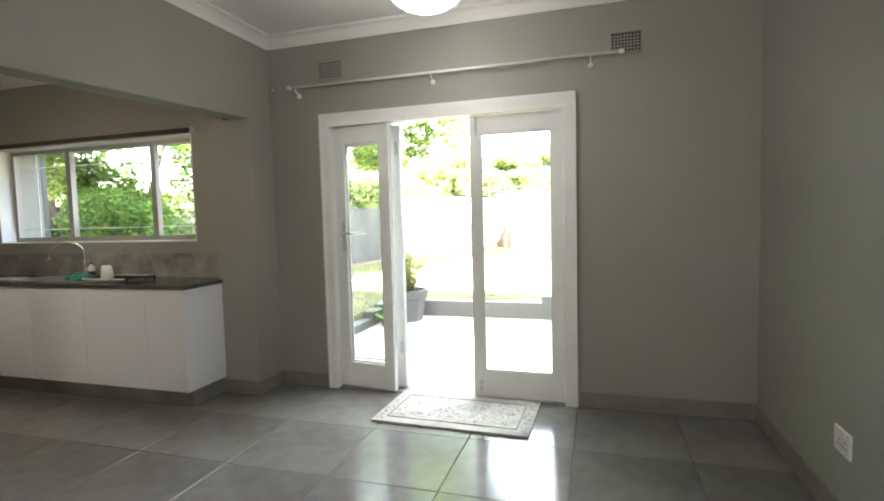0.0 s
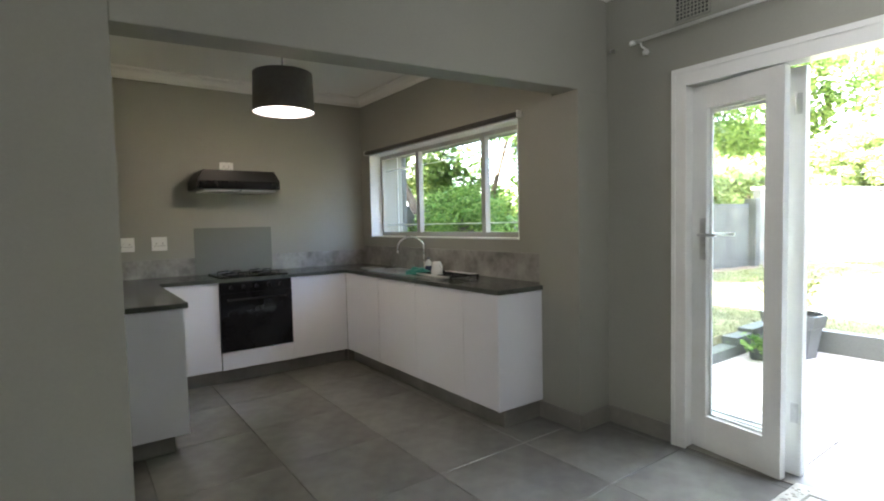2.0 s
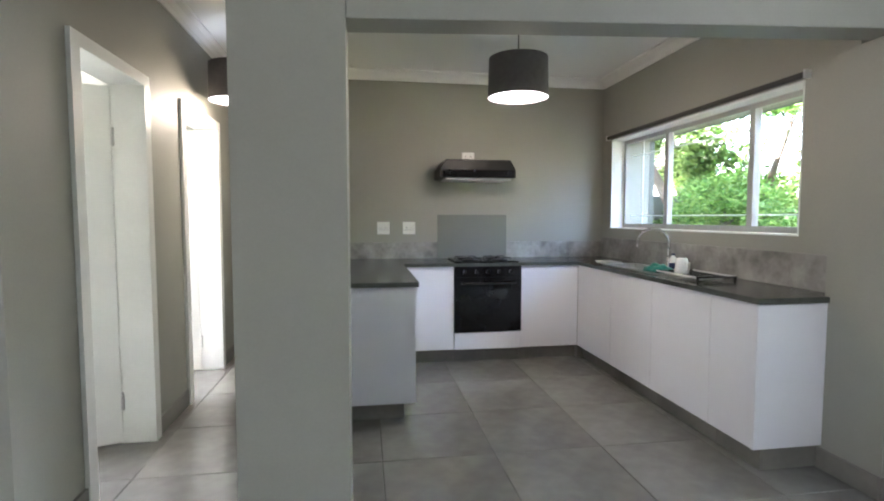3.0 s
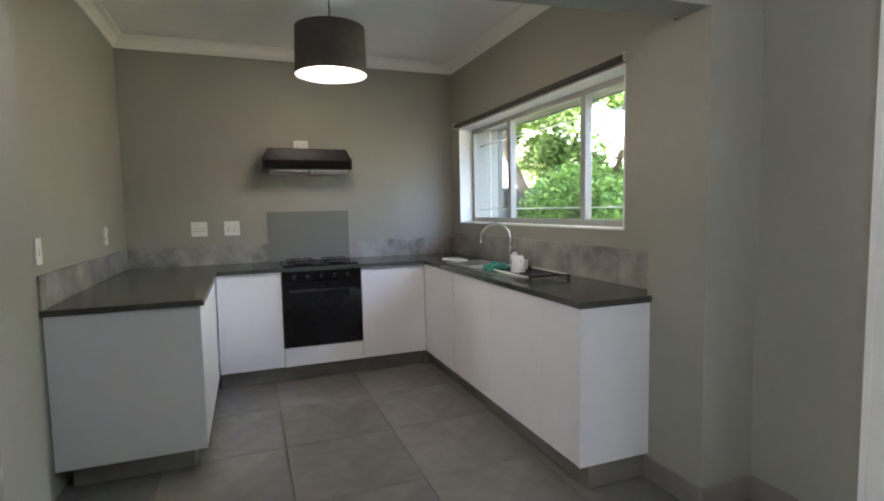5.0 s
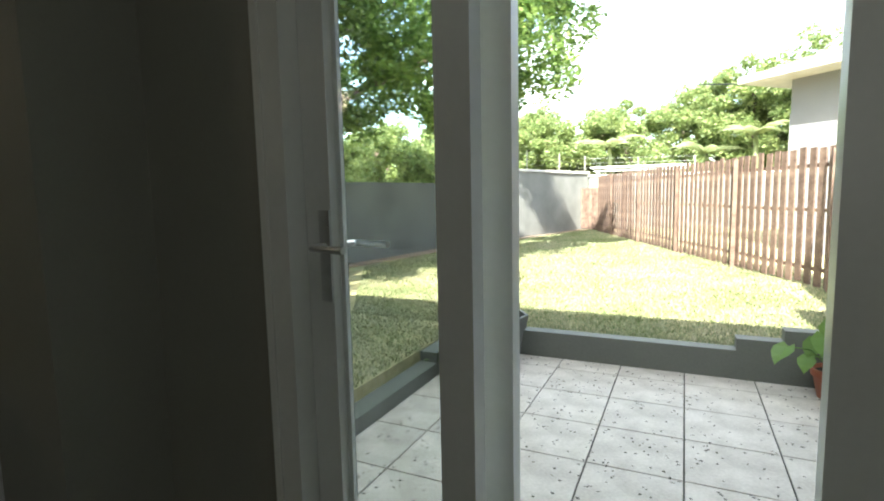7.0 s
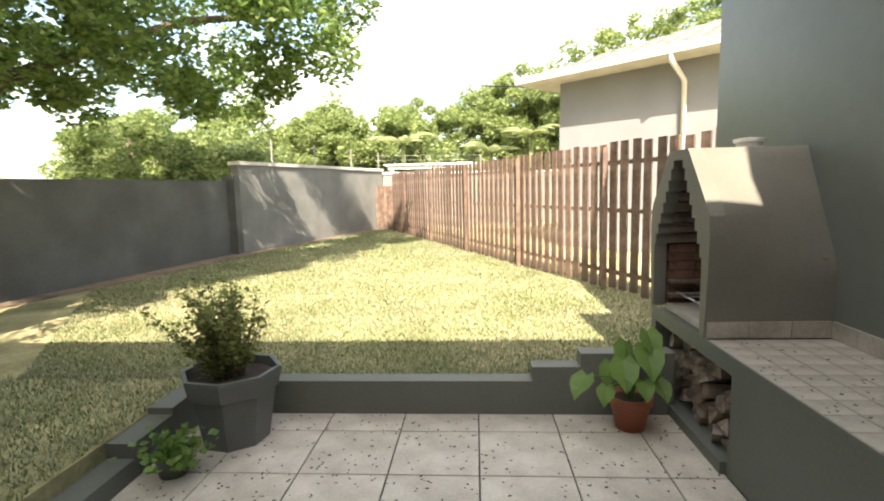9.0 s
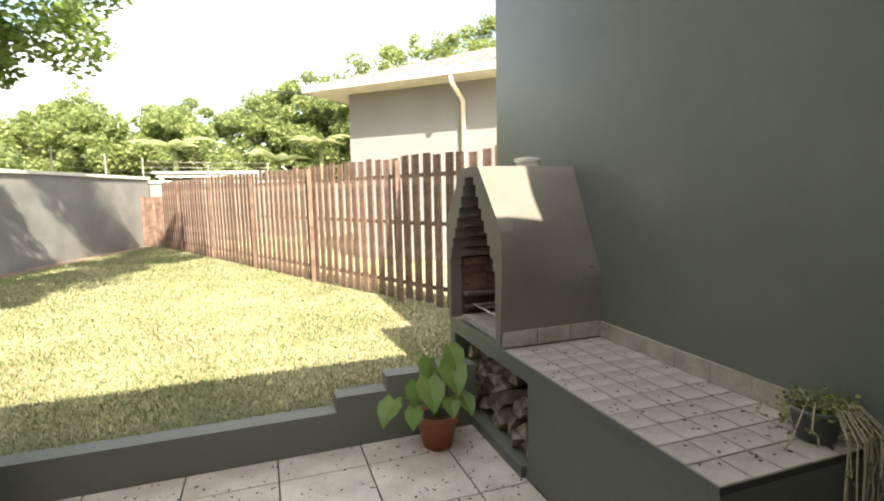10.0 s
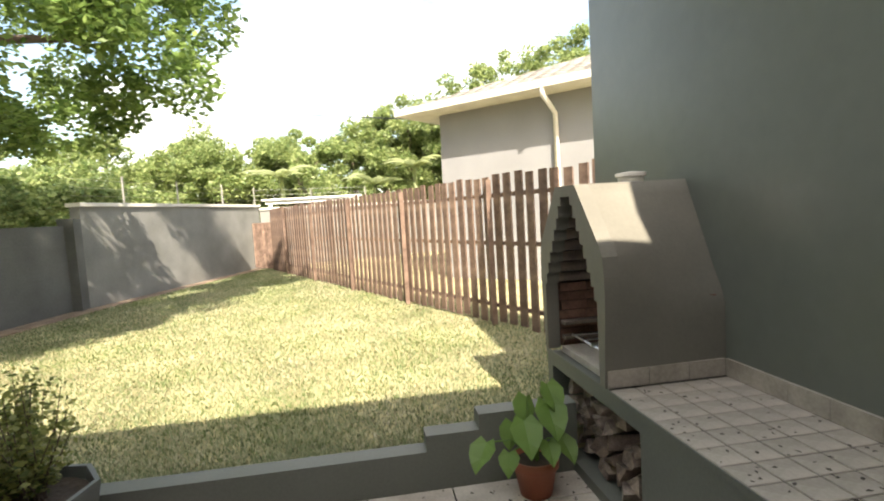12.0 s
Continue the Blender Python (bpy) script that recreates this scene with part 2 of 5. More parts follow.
def tube(bm, pts, radii, n=8):
    pts = [Vector(p) for p in pts]
    if not hasattr(radii, "__len__"):
        radii = [radii] * len(pts)
    rings = []
    for i, p in enumerate(pts):
        d = (pts[min(i + 1, len(pts) - 1)] - pts[max(i - 1, 0)]).normalized()
        a = d.orthogonal().normalized()
        if rings:
            a = (last - d * last.dot(d)).normalized()
        last = a
        b = d.cross(a)
        rings.append([bm.verts.new(p + (a * math.cos(2 * math.pi * k / n) + b * math.sin(2 * math.pi * k / n)) * radii[i]) for k in range(n)])
    for A, B in zip(rings, rings[1:]):
        for k in range(n):
            bm.faces.new((A[k], A[(k + 1) % n], B[(k + 1) % n], B[k]))
    bm.faces.new(list(reversed(rings[0])))
    bm.faces.new(rings[-1])


def bevel(bm, w=0.004, seg=2):
    bmesh.ops.bevel(bm, geom=[e for e in bm.edges if e.calc_face_angle(0) > 0.5], offset=w, segments=seg, affect="EDGES", profile=0.6)


def mesh_of(name, bm, mat, smooth=False):
    me = bpy.data.meshes.new(name)
    if len(bm.faces) < 60:
        bmesh.ops.recalc_face_normals(bm, faces=bm.faces)
    bm.to_mesh(me)
    bm.free()
    me.materials.append(mat)
    if smooth:
        me.polygons.foreach_set("use_smooth", [True] * len(me.polygons))
    return me


def part(name, bm, mat, parent=None, label="", smooth=False):
    ob = new(name, mesh_of(name, bm, mat, smooth))
    if parent is not None:
        ob.parent = parent
    return tagged(ob, label)


def thing(name, label, category, group="", at=(0, 0, 0), turn=0.0):
    ob = new(name)
    ob.matrix_basis = pose(*at, 0, 0, turn)
    return tagged(ob, label, category, group)


def block(name, x0, x1, y0, y1, z0, z1, mat, parent=None, label="", bev=0.0):
    bm = bmesh.new()
    cube(bm, x0, x1, y0, y1, z0, z1)
    if bev:
        bevel(bm, bev, 1)
    return part(name, bm, mat, parent, label)


def structure(ob, label=""):
    return tagged(ob, label, kind="structure")


def mesh_np(name, verts, faces, mat):
    me = bpy.data.meshes.new(name)
    n, k = len(verts), faces.shape[1]
    me.vertices.add(n)
    me.vertices.foreach_set("co", verts.astype(np.float32).ravel())
    me.loops.add(faces.size)
    me.loops.foreach_set("vertex_index", faces.astype(np.int32).ravel())
    me.polygons.add(len(faces))
    me.polygons.foreach_set("loop_start", np.arange(0, faces.size, k, dtype=np.int32))
    me.polygons.foreach_set("loop_total", np.full(len(faces), k, dtype=np.int32))
    me.materials.append(mat)
    me.update(calc_edges=True)
    me.validate()
    return new(name, me)


def leaves(name, centers, size, mat, seed, flat=0.35, slim=0.55):
    """Folded leaf blades, two triangles each, at the given centres."""
    r = np.random.RandomState(seed)
    n = len(centers)
    a = r.normal(size=(n, 3))
    a[:, 2] *= flat
    a /= np.linalg.norm(a, axis=1)[:, None]
    b = np.cross(a, r.normal(size=(n, 3)))
    b /= np.linalg.norm(b, axis=1)[:, None]
    s = size * r.uniform(0.6, 1.3, n)[:, None]
    v = np.stack([centers - a * s * 0.5, centers + b * s * slim * 0.5, centers + a * s * 0.5, centers - b * s * slim * 0.5], 1).reshape(-1, 3)
    return mesh_np(name, v, np.arange(4 * n).reshape(n, 4), mat)


def clump_points(clumps, per, seed, shell=0.55):
    """Points scattered in the outer shells of leafy clumps (x, y, z, rx, rz)."""
    r = np.random.RandomState(seed)
    out = []
    for x, y, z, rx, rz in clumps:
        d = r.normal(size=(per, 3))
        d /= np.linalg.norm(d, axis=1)[:, None]
        k = r.uniform(shell, 1.08, per)[:, None]
        out.append(np.array([x, y, z]) + d * k * np.array([rx, rx, rz]))
    return np.concatenate(out)


# ---- plan ----
D, D2 = 3.63, 3.86
E, PX, KY, PASS = 1.02, -2.45, 0.66, -0.22
WY, PN = 3.45, 0.54
CEIL, KCEIL, OVEN = 2.79, 2.70, -5.53
PATIO, LAWN = -0.08, 0.12


def wall(name, x0, x1, y0, y1, z0, z1, mat=None, label="taupe painted plaster wall", holes=()):
    """A wall along x with openings (a, b, low, high), or a plain one."""
    ob = tagged(new(name), label, kind="structure")
    xs, bm = x0, bmesh.new()
    for a, b, lo, hi in sorted(holes):
        cube(bm, xs, a, y0, y1, z0, z1)
        if lo > z0:
            cube(bm, a, b, y0, y1, z0, lo)
        cube(bm, a, b, y0, y1, hi, z1)
        xs = b
    cube(bm, xs, x1, y0, y1, z0, z1)
    part("plaster", bm, mat or M_WALL, ob)
    return ob


WX0, WX1, WZ0, WZ1 = -5.34, -3.08, 1.2, 2.07
FX0, FX1, FZ = -1.985, -0.10, 2.13
wall("wall_north", OVEN - 0.2, E + 0.2, D, D2 - 0.004, -0.2, CEIL + 0.05, holes=[(WX0, WX1, WZ0, WZ1), (FX0 + 0.02, FX1 - 0.02, 0, FZ - 0.02)])
wall("wall_north_outer", -8.0, 0.88, D2, D2 + 0.05, -0.2, 3.62, M_EXT, "dark grey painted outside wall", holes=[(WX0, WX1, WZ0, WZ1), (FX0 + 0.02, FX1 - 0.02, -0.06, FZ - 0.02)])
wall("wall_kitchen_north", OVEN, PX - 0.31, WY, D - 0.001, 0, CEIL, holes=[(WX0, WX1, WZ0, WZ1)])
structure(block("wall_east", E, E + 0.2, -3.2, D, -0.2, CEIL, M_WALL), "taupe painted plaster wall")
wall("wall_south", -6.6, E + 0.2, -3.4, -3.2, -0.2, CEIL, holes=[(-5.4, -3.0, 0.95, 2.05), (0.42, 0.88, 1.65, 2.05)])
structure(block("wall_kitchen_west", OVEN - 0.2, OVEN, KY, D, -0.2, CEIL, M_WALL), "taupe painted plaster wall behind the oven")
structure(block("wall_kitchen_south", OVEN, PX - 0.3, PN, KY, 0, CEIL, M_WALL), "taupe wall between kitchen and passage")
structure(block("pillar", PX - 0.3, PX, 0.53, 0.945, 0, CEIL, M_WALL, bev=0.006), "taupe plastered wall end beside the kitchen opening")
structure(block("nib_wall", PX - 0.33, PX, 3.335, D, 0, 2.12, M_WALL, bev=0.006), "taupe plastered nib under the beam")
bm = bmesh.new()
prism(bm, [(0.945, 2.03), (3.335, 2.12), (D - 0.001, 2.121), (D - 0.001, CEIL), (0.945, CEIL)], "x", PX - 0.16, PX - 0.004)
bevel(bm, 0.006)
structure(part("beam", bm, M_WALL), "taupe plastered beam over the kitchen opening")
wall("wall_passage", -6.6, PX, PASS - 0.16, PASS, 0, CEIL, holes=[(-5.08, -4.28, 0, 2.05), (-3.64, -2.96, 0, 2.05)])
structure(block("wall_passage_end", -6.8, -6.6, -3.4, 0.9, -0.2, CEIL, M_WALL), "taupe plaster wall at the passage end")
structure(block("wall_passage_north", -6.6, OVEN - 0.2, PN, KY, 0, CEIL, M_WALL), "taupe plaster wall of the passage")
structure(block("wall_living_west", PX - 0.15, PX, -3.2, PASS - 0.16, 0, CEIL, M_WALL), "taupe plaster wall")
structure(block("wall_bedroom", -4.1, -4.0, -3.2, PASS - 0.16, 0, CEIL, M_CEIL), "pale plaster wall between bedrooms")
structure(block("ceiling", -6.8, E + 0.2, -3.4, D2, CEIL + 0.001, CEIL + 0.1, M_CEIL), "smooth white painted ceiling")
structure(block("ceiling_kitchen", OVEN + 0.001, PX - 0.162, KY + 0.001, WY - 0.001, KCEIL, KCEIL + 0.03, M_CEIL), "smooth white painted kitchen ceiling")
structure(block("ceiling_passage", -6.599, PX - 0.3, PASS + 0.001, PN - 0.001, KCEIL, KCEIL + 0.03, M_CEIL), "smooth white painted passage ceiling")
structure(block("roof", -8.0, 0.88, -3.4, D2, 3.3, 3.4, M_EXT), "flat roof slab")


# ---- kitchen and passage fittings of the building ----
def cornice(name, pts, top=KCEIL, label="white plaster cornice"):
    """A cove along a line of (x, y, inward x, inward y)."""
    ob = tagged(new(name), label, kind="structure")
    for (ax, ay), (bx, by), (nx, ny) in pts:
        bm = bmesh.new()
        prof = [(0, 0.0), (0.012, 0.0), (0.02, 0.03), (0.05, 0.062), (0.085, 0.075), (0.085, 0.09), (0, 0.09)]
        rows = [[bm.verts.new((x + nx * o, y + ny * o, top - 0.09 + z)) for o, z in prof] for x, y in ((ax, ay), (bx, by))]
        for i in range(len(prof) - 1):
            bm.faces.new((rows[0][i], rows[1][i], rows[1][i + 1], rows[0][i + 1]))
        part("cornice_length", bm, M_CEIL, ob)
    return ob


cornice("trim_kitchen", [((OVEN, KY), (OVEN, WY), (1, 0)), ((OVEN, WY), (PX - 0.16, WY), (0, -1)), ((OVEN, KY), (PX - 0.3, KY), (0, 1)), ((PX - 0.16, KY), (PX - 0.16, WY), (-1, 0))])
cornice("trim_living", [((PX, D), (E, D), (0, -1)), ((E, -3.2), (E, D), (-1, 0)), ((PX - 0.012, 0.945), (PX - 0.012, D), (1, 0))], CEIL)
cornice("trim_passage", [((-6.6, PASS), (PX, PASS), (0, 1)), ((-6.6, PN), (PX - 0.3, PN), (0, -1)), ((-6.6, PASS), (-6.6, PN), (1, 0))])


def skirting(name, lengths):
    ob = tagged(new(name), "grey tile skirting along the wall foot", kind="structure")
    for x0, x1, y0, y1 in lengths:
        block("skirting_tile", x0, x1, y0, y1, 0.004, 0.11, M_SKIRT, ob, bev=0.002)


T = 0.012
skirting("baseboard", [(PX, FX0 - 0.03, D - T, D), (FX1 + 0.03, E - T, D - T, D), (E - T, E, -3.2, D), (PX, PX + T, 0.6, 0.945), (PX - 0.33, PX, 3.335 - T, 3.335), (PX, PX + T, 3.335, D - T),
                       (-6.6, -5.14, PASS, PASS + T), (-4.22, -3.70, PASS, PASS + T), (-2.9, PX, PASS, PASS + T), (-6.6, PX - 0.3, PN - T, PN)])


# ---- french door ----
def leaf_door(parent, w, h, stile=0.076, top=0.125, low=0.19):
    """A glazed timber leaf: x 0..w, y 0..0.045."""
    t = 0.045
    for a, b in ((0, stile), (w - stile, w)):
        block("stile", a, b, 0, t, 0, h, M_WHITE, parent, bev=0.003)
    block("top_rail", stile, w - stile, 0.001, t - 0.001, h - top, h, M_WHITE, parent, bev=0.002)
    block("bottom_rail", stile, w - stile, 0.001, t - 0.001, 0, low, M_WHITE, parent, bev=0.002)
    bm = bmesh.new()
    for a, b, c, d in ((stile, stile + 0.014, low, h - top), (w - stile - 0.014, w - stile, low, h - top), (stile, w - stile, low, low + 0.014), (stile, w - stile, h - top - 0.014, h - top)):
        cube(bm, a, b, 0.006, 0.018, c, d)
    part("glazing_bead", bm, M_WHITE, parent)
    pane = block("pane", stile + 0.002, w - stile - 0.002, 0.02, 0.024, low + 0.002, h - top - 0.002, M_GLASS, parent, "clear glass pane")
    pane.visible_shadow = False


def hinge(parent, x, y, z, label="steel butt hinge"):
    h = part("hinge", bmesh_of(lambda bm: (cube(bm, x - 0.016, x + 0.016, y - 0.003, y, z - 0.05, z + 0.05))), M_STEEL, parent, label)
    bm = bmesh.new()
    tube(bm, [(x + 0.016, y - 0.004, z - 0.052), (x + 0.016, y - 0.004, z + 0.052)], 0.006)
    part("knuckle", bm, M_STEEL, h)


def bmesh_of(build):
    bm = bmesh.new()
    build(bm)
    return bm


frame_ob = structure(new("door_frame"), "white painted timber door frame set in the wall")
FY0 = D - 0.02
block("jamb", FX0, FX0 + 0.06, FY0, FY0 + 0.11, 0, FZ, M_WHITE, frame_ob, bev=0.004)
block("jamb", FX1 - 0.06, FX1, FY0, FY0 + 0.11, 0, FZ, M_WHITE, frame_ob, bev=0.004)
block("head", FX0 + 0.06, FX1 - 0.06, FY0, FY0 + 0.11, FZ - 0.07, FZ, M_WHITE, frame_ob, bev=0.004)
for a, b, c, d in ((FX0 - 0.022, FX0, 0, FZ + 0.028), (FX1, FX1 + 0.022, 0, FZ + 0.028), (FX0, FX1, FZ, FZ + 0.028)):
    block("architrave", a, b, D - 0.026, D - 0.002, c, d, M_WHITE, frame_ob, bev=0.003)
block("threshold", FX0 + 0.06, FX1 - 0.06, D - 0.005, D2 + 0.05, -0.05, 0.006, M_SKIRT, frame_ob, "grey tiled threshold", bev=0.003)

door_1 = structure(tagged(new("door_1")), "white glazed folding leaf closed beside the jamb")
door_1.matrix_basis = pose(-1.43, D + 0.02, 0.012, 0, 0, 171.5)
leaf_door(door_1, 0.492, 2.04, 0.088)
hp = bmesh.new()
cube(hp, 0.404, 0.44, 0.045, 0.052, 1.08, 1.31)
bevel(hp, 0.003)
handle = part("door_handle", hp, M_STEEL, door_1, "brushed steel lever handle on a long plate")
bm = bmesh.new()
tube(bm, [(0.422, 0.05, 1.22), (0.422, 0.095, 1.22), (0.412, 0.103, 1.22), (0.31, 0.103, 1.218)], 0.009, 10)
part("lever", bm, M_STEEL, handle)
bm = bmesh.new()
tube(bm, [(0.422, 0.0, 1.22), (0.422, -0.05, 1.22), (0.412, -0.058, 1.22), (0.31, -0.058, 1.218)], 0.009, 10)
part("lever", bm, M_STEEL, handle)

door_2 = structure(new("door_2"), "white glazed folding leaf folded back outside the first leaf")
door_2.matrix_basis = pose(-1.385, D + 0.135, 0.012, 0, 0, 177)
leaf_door(door_2, 0.588, 2.04)
for z in (0.32, 1.86):
    hinge(door_2, 0.028, 0.049, z)

door_3 = structure(new("door_3"), "white glazed leaf standing closed beside the opening")
door_3.matrix_basis = pose(-0.82, D + 0.02, 0.012)
leaf_door(door_3, 0.655, 2.04)
bm = bmesh.new()
tube(bm, [(0.05, -0.012, 0.03), (0.05, -0.012, 0.13)], 0.006)
for z in (0.05, 0.1):
    cube(bm, 0.032, 0.068, -0.01, 0.0, z, z + 0.018)
part("bolt", bm, M_STEEL, door_3, "steel tower bolt at the foot of the leaf")
bm = bmesh.new()
tube(bm, [(0.05, -0.012, 1.9), (0.05, -0.012, 2.03)], 0.006)
part("bolt", bm, M_STEEL, door_3)


# ---- kitchen window ----
win = structure(new("window_1"), "wide aluminium sliding kitchen window with three lights")
wy = WY + 0.13
bm = bmesh.new()
cube(bm, WX0, WX1, wy, wy + 0.05, WZ0, WZ0 + 0.045)
cube(bm, WX0, WX1, wy, wy + 0.05, WZ1 - 0.045, WZ1)
cube(bm, WX0, WX0 + 0.045, wy, wy + 0.05, WZ0 + 0.045, WZ1 - 0.045)
cube(bm, WX1 - 0.045, WX1, wy, wy + 0.05, WZ0 + 0.045, WZ1 - 0.045)
part("window_frame", bm, M_ALU, win)
for x in (-4.60, -3.62):
    block("mullion", x - 0.025, x + 0.025, wy - 0.004, wy + 0.046, WZ0 + 0.045, WZ1 - 0.045, M_ALU, win, bev=0.003)
for a, b in ((WX0 + 0.045, -4.625), (-4.575, -3.645), (-3.595, WX1 - 0.045)):
    p = block("pane", a, b, wy + 0.02, wy + 0.024, WZ0 + 0.045, WZ1 - 0.045, M_GLASS, win)
    p.visible_shadow = False
block("window_sill", WX0, WX1, WY - 0.012, wy, WZ0 - 0.005, WZ0 + 0.005, M_WHITE, win, bev=0.002)
bm = bmesh.new()
for a, b, c, d in ((WX0, WX0 + 0.01, WZ0, WZ1), (WX1 - 0.01, WX1, WZ0, WZ1), (WX0, WX1, WZ1 - 0.01, WZ1)):
    cube(bm, a, b, WY - 0.002, wy, c, d)
part("reveal", bm, M_WHITE, win)
bars = thing("burglar_bars", "thin white steel burglar bars outside the kitchen window", "window bars")
bm = bmesh.new()
for z in (WZ0 + 0.12, WZ1 - 0.16):
    tube(bm, [(WX0, wy + 0.085, z), (WX1, wy + 0.085, z)], 0.005, 6)
part("rail", bm, M_WHITE, bars)
for x in (WX0 + 0.22, WX1 - 0.12):
    bm = bmesh.new()
    tube(bm, [(x, wy + 0.085, WZ0), (x, wy + 0.085, WZ1)], 0.005, 6)
    part("bar", bm, M_WHITE, bars)
blind = thing("roller_blind", "dark roller blind rolled up over the kitchen window", "blind")
bm = bmesh.new()
tube(bm, [(WX0 - 0.03, WY - 0.025, WZ1 + 0.022), (WX1 + 0.03, WY - 0.025, WZ1 + 0.022)], 0.018, 14)
part("rolled_cloth", bm, M_BLIND, blind, smooth=True)
for x in (WX0 - 0.04, WX1 + 0.03):
    block("bracket", x, x + 0.008, WY - 0.045, WY, WZ1, WZ1 + 0.045, M_PLASTIC, blind)


# ---- kitchen units ----
def unit(name, label, fx, fy, w, depth, face, doors=1, h=(0.125, 0.87)):
    """A base unit whose front's left corner stands at fx, fy; face: degrees by which the front is turned."""
    ob = thing(name, label, "kitchen cabinet", "kitchen base cabinets", (fx, fy, 0), face)
    block("body", 0.002, w - 0.002, 0.02, depth, h[0], h[1], M_CAB, ob)
    for i in range(doors):
        a, b = w / doors * i + 0.002, w / doors * (i + 1) - 0.002
        block("door", a, b, 0, 0.018, h[0], h[1] - 0.002, M_CAB, ob, bev=0.0015)
    block("plinth", 0, w, 0.06, 0.075, 0.004, h[0], M_SKIRT, ob, "grey tiled plinth")
    return ob


FRONT_Y, FRONT_X = 2.945, -4.945
for a, b in ((-4.31, -3.72), (-3.72, -3.12), (-3.12, -2.785)):
    unit("base_cabinet", "white handleless base cabinet under the sink worktop", a, FRONT_Y, b - a, 0.49, 0)
corner = unit("corner_cabinet", "white handleless corner base cabinet below the window", FRONT_X + 0.002, FRONT_Y, 0.631, 0.49, 0)
block("plinth", -0.09, -0.001, -0.002, 0.074, 0.004, 0.124, M_SKIRT, corner, "grey tiled plinth")
end = thing("end_panel", "white melamine end panel closing the cabinet run", "end panel", "")
block("panel", -2.783, -2.763, FRONT_Y - 0.004, 3.44, 0.125, 0.868, M_CAB, end, bev=0.0015)
block("plinth_return", -2.8, -2.786, FRONT_Y + 0.077, 3.44, 0.004, 0.124, M_SKIRT, end, "grey tiled plinth return")
unit("base_cabinet", "white handleless base cabinet between oven and side counter", FRONT_X, 1.323, 0.465, 0.575, 90)
unit("base_cabinet", "white handleless base cabinet between oven and corner", FRONT_X, 2.405, 0.539, 0.575, 90)
pen = thing("peninsula_cabinet", "white base cabinet with a plain end beside the passage wall", "kitchen cabinet", "kitchen base cabinets")
block("body", OVEN + 0.01, -3.70, KY + 0.004, 1.30, 0.125, 0.868, M_CAB, pen)
block("end_board", -3.70, -3.68, KY + 0.004, 1.32, 0.125, 0.868, M_CAB, pen, bev=0.0015)
for i in range(2):
    block("door", -4.9 + 0.6 * i + 0.002, -4.3 + 0.6 * i - 0.002, 1.302, 1.32, 0.127, 0.866, M_CAB, pen, bev=0.0015)
block("plinth", OVEN + 0.01, -3.76, KY + 0.05, 1.25, 0.004, 0.125, M_SKIRT, pen, "grey tiled plinth")

top = thing("worktop", "polished dark granite worktop in a U around the kitchen", "worktop")
SX0, SX1, SY0, SY1 = -4.62, -4.15, 3.05, 3.33
for a, b, c, d in ((OVEN, FRONT_X + 0.02, KY, WY), (FRONT_X + 0.02, -3.655, KY, 1.34)):
    block("slab", a, b, c, d, 0.87, 0.90, M_TOP, top, bev=0.0)
for a, b, c, d in ((FRONT_X + 0.02, SX0, FRONT_Y - 0.012, WY), (SX0, SX1, FRONT_Y - 0.012, SY0), (SX0, SX1, SY1, WY), (SX1, -2.752, FRONT_Y - 0.012, WY)):
    block("slab", a, b, c, d, 0.87, 0.90, M_TOP, top, bev=0.0)

splash = tagged(new("tile_splashback"), "mottled grey stone tile splashback strip", kind="structure")
y = KY
while y < WY - 0.05:
    y2 = min(y + 0.6, WY - 0.01)
    block("tile", OVEN, OVEN + 0.01, y + 0.001, y2 - 0.001, 0.901, 1.06, M_SPLASH, splash, bev=0.001)
    y = y2
x = OVEN + 0.01
while x < PX - 0.36:
    x2 = min(x + 0.6, PX - 0.33)
    block("tile", x + 0.001, x2 - 0.001, WY - 0.01, WY, 0.901, 1.10, M_SPLASH, splash, bev=0.001)
    x = x2
x = OVEN + 0.01
while x < -3.7:
    x2 = min(x + 0.6, -3.66)
    block("tile", x + 0.001, x2 - 0.001, KY, KY + 0.01, 0.901, 1.06, M_SPLASH, splash, bev=0.001)
    x = x2
hob_panel = thing("hob_splashback", "plain grey glass splashback panel behind the hob", "splashback")
block("panel", OVEN + 0.011, OVEN + 0.018, 1.72, 2.42, 0.905, 1.33, M_PANEL, hob_panel, bev=0.002)

oven = thing("built_in_oven", "black glass built-in electric oven under the hob", "oven")
OY0, OY1 = 1.79, 2.40
block("body", OVEN + 0.06, FRONT_X - 0.004, OY0, OY1, 0.275, 0.868, M_BLACKM, oven)
block("control_panel", FRONT_X - 0.002, FRONT_X + 0.016, OY0, OY1, 0.775, 0.866, M_BLACK, oven, bev=0.002)
od = block("oven_door", FRONT_X - 0.002, FRONT_X + 0.02, OY0, OY1, 0.28, 0.77, M_BLACK, oven, bev=0.003)
bm = bmesh.new()
tube(bm, [(FRONT_X + 0.018, OY0 + 0.06, 0.72), (FRONT_X + 0.05, OY0 + 0.06, 0.72), (FRONT_X + 0.05, OY1 - 0.06, 0.72), (FRONT_X + 0.018, OY1 - 0.06, 0.72)], 0.008, 8)
part("handle", bm, M_BLACKM, od)
for i in range(5):
    bm = bmesh.new()
    tube(bm, [(FRONT_X + 0.016, OY0 + 0.09 + i * 0.105, 0.822), (FRONT_X + 0.036, OY0 + 0.09 + i * 0.105, 0.822)], 0.016, 14)
    part("knob", bm, M_BLACKM, oven)
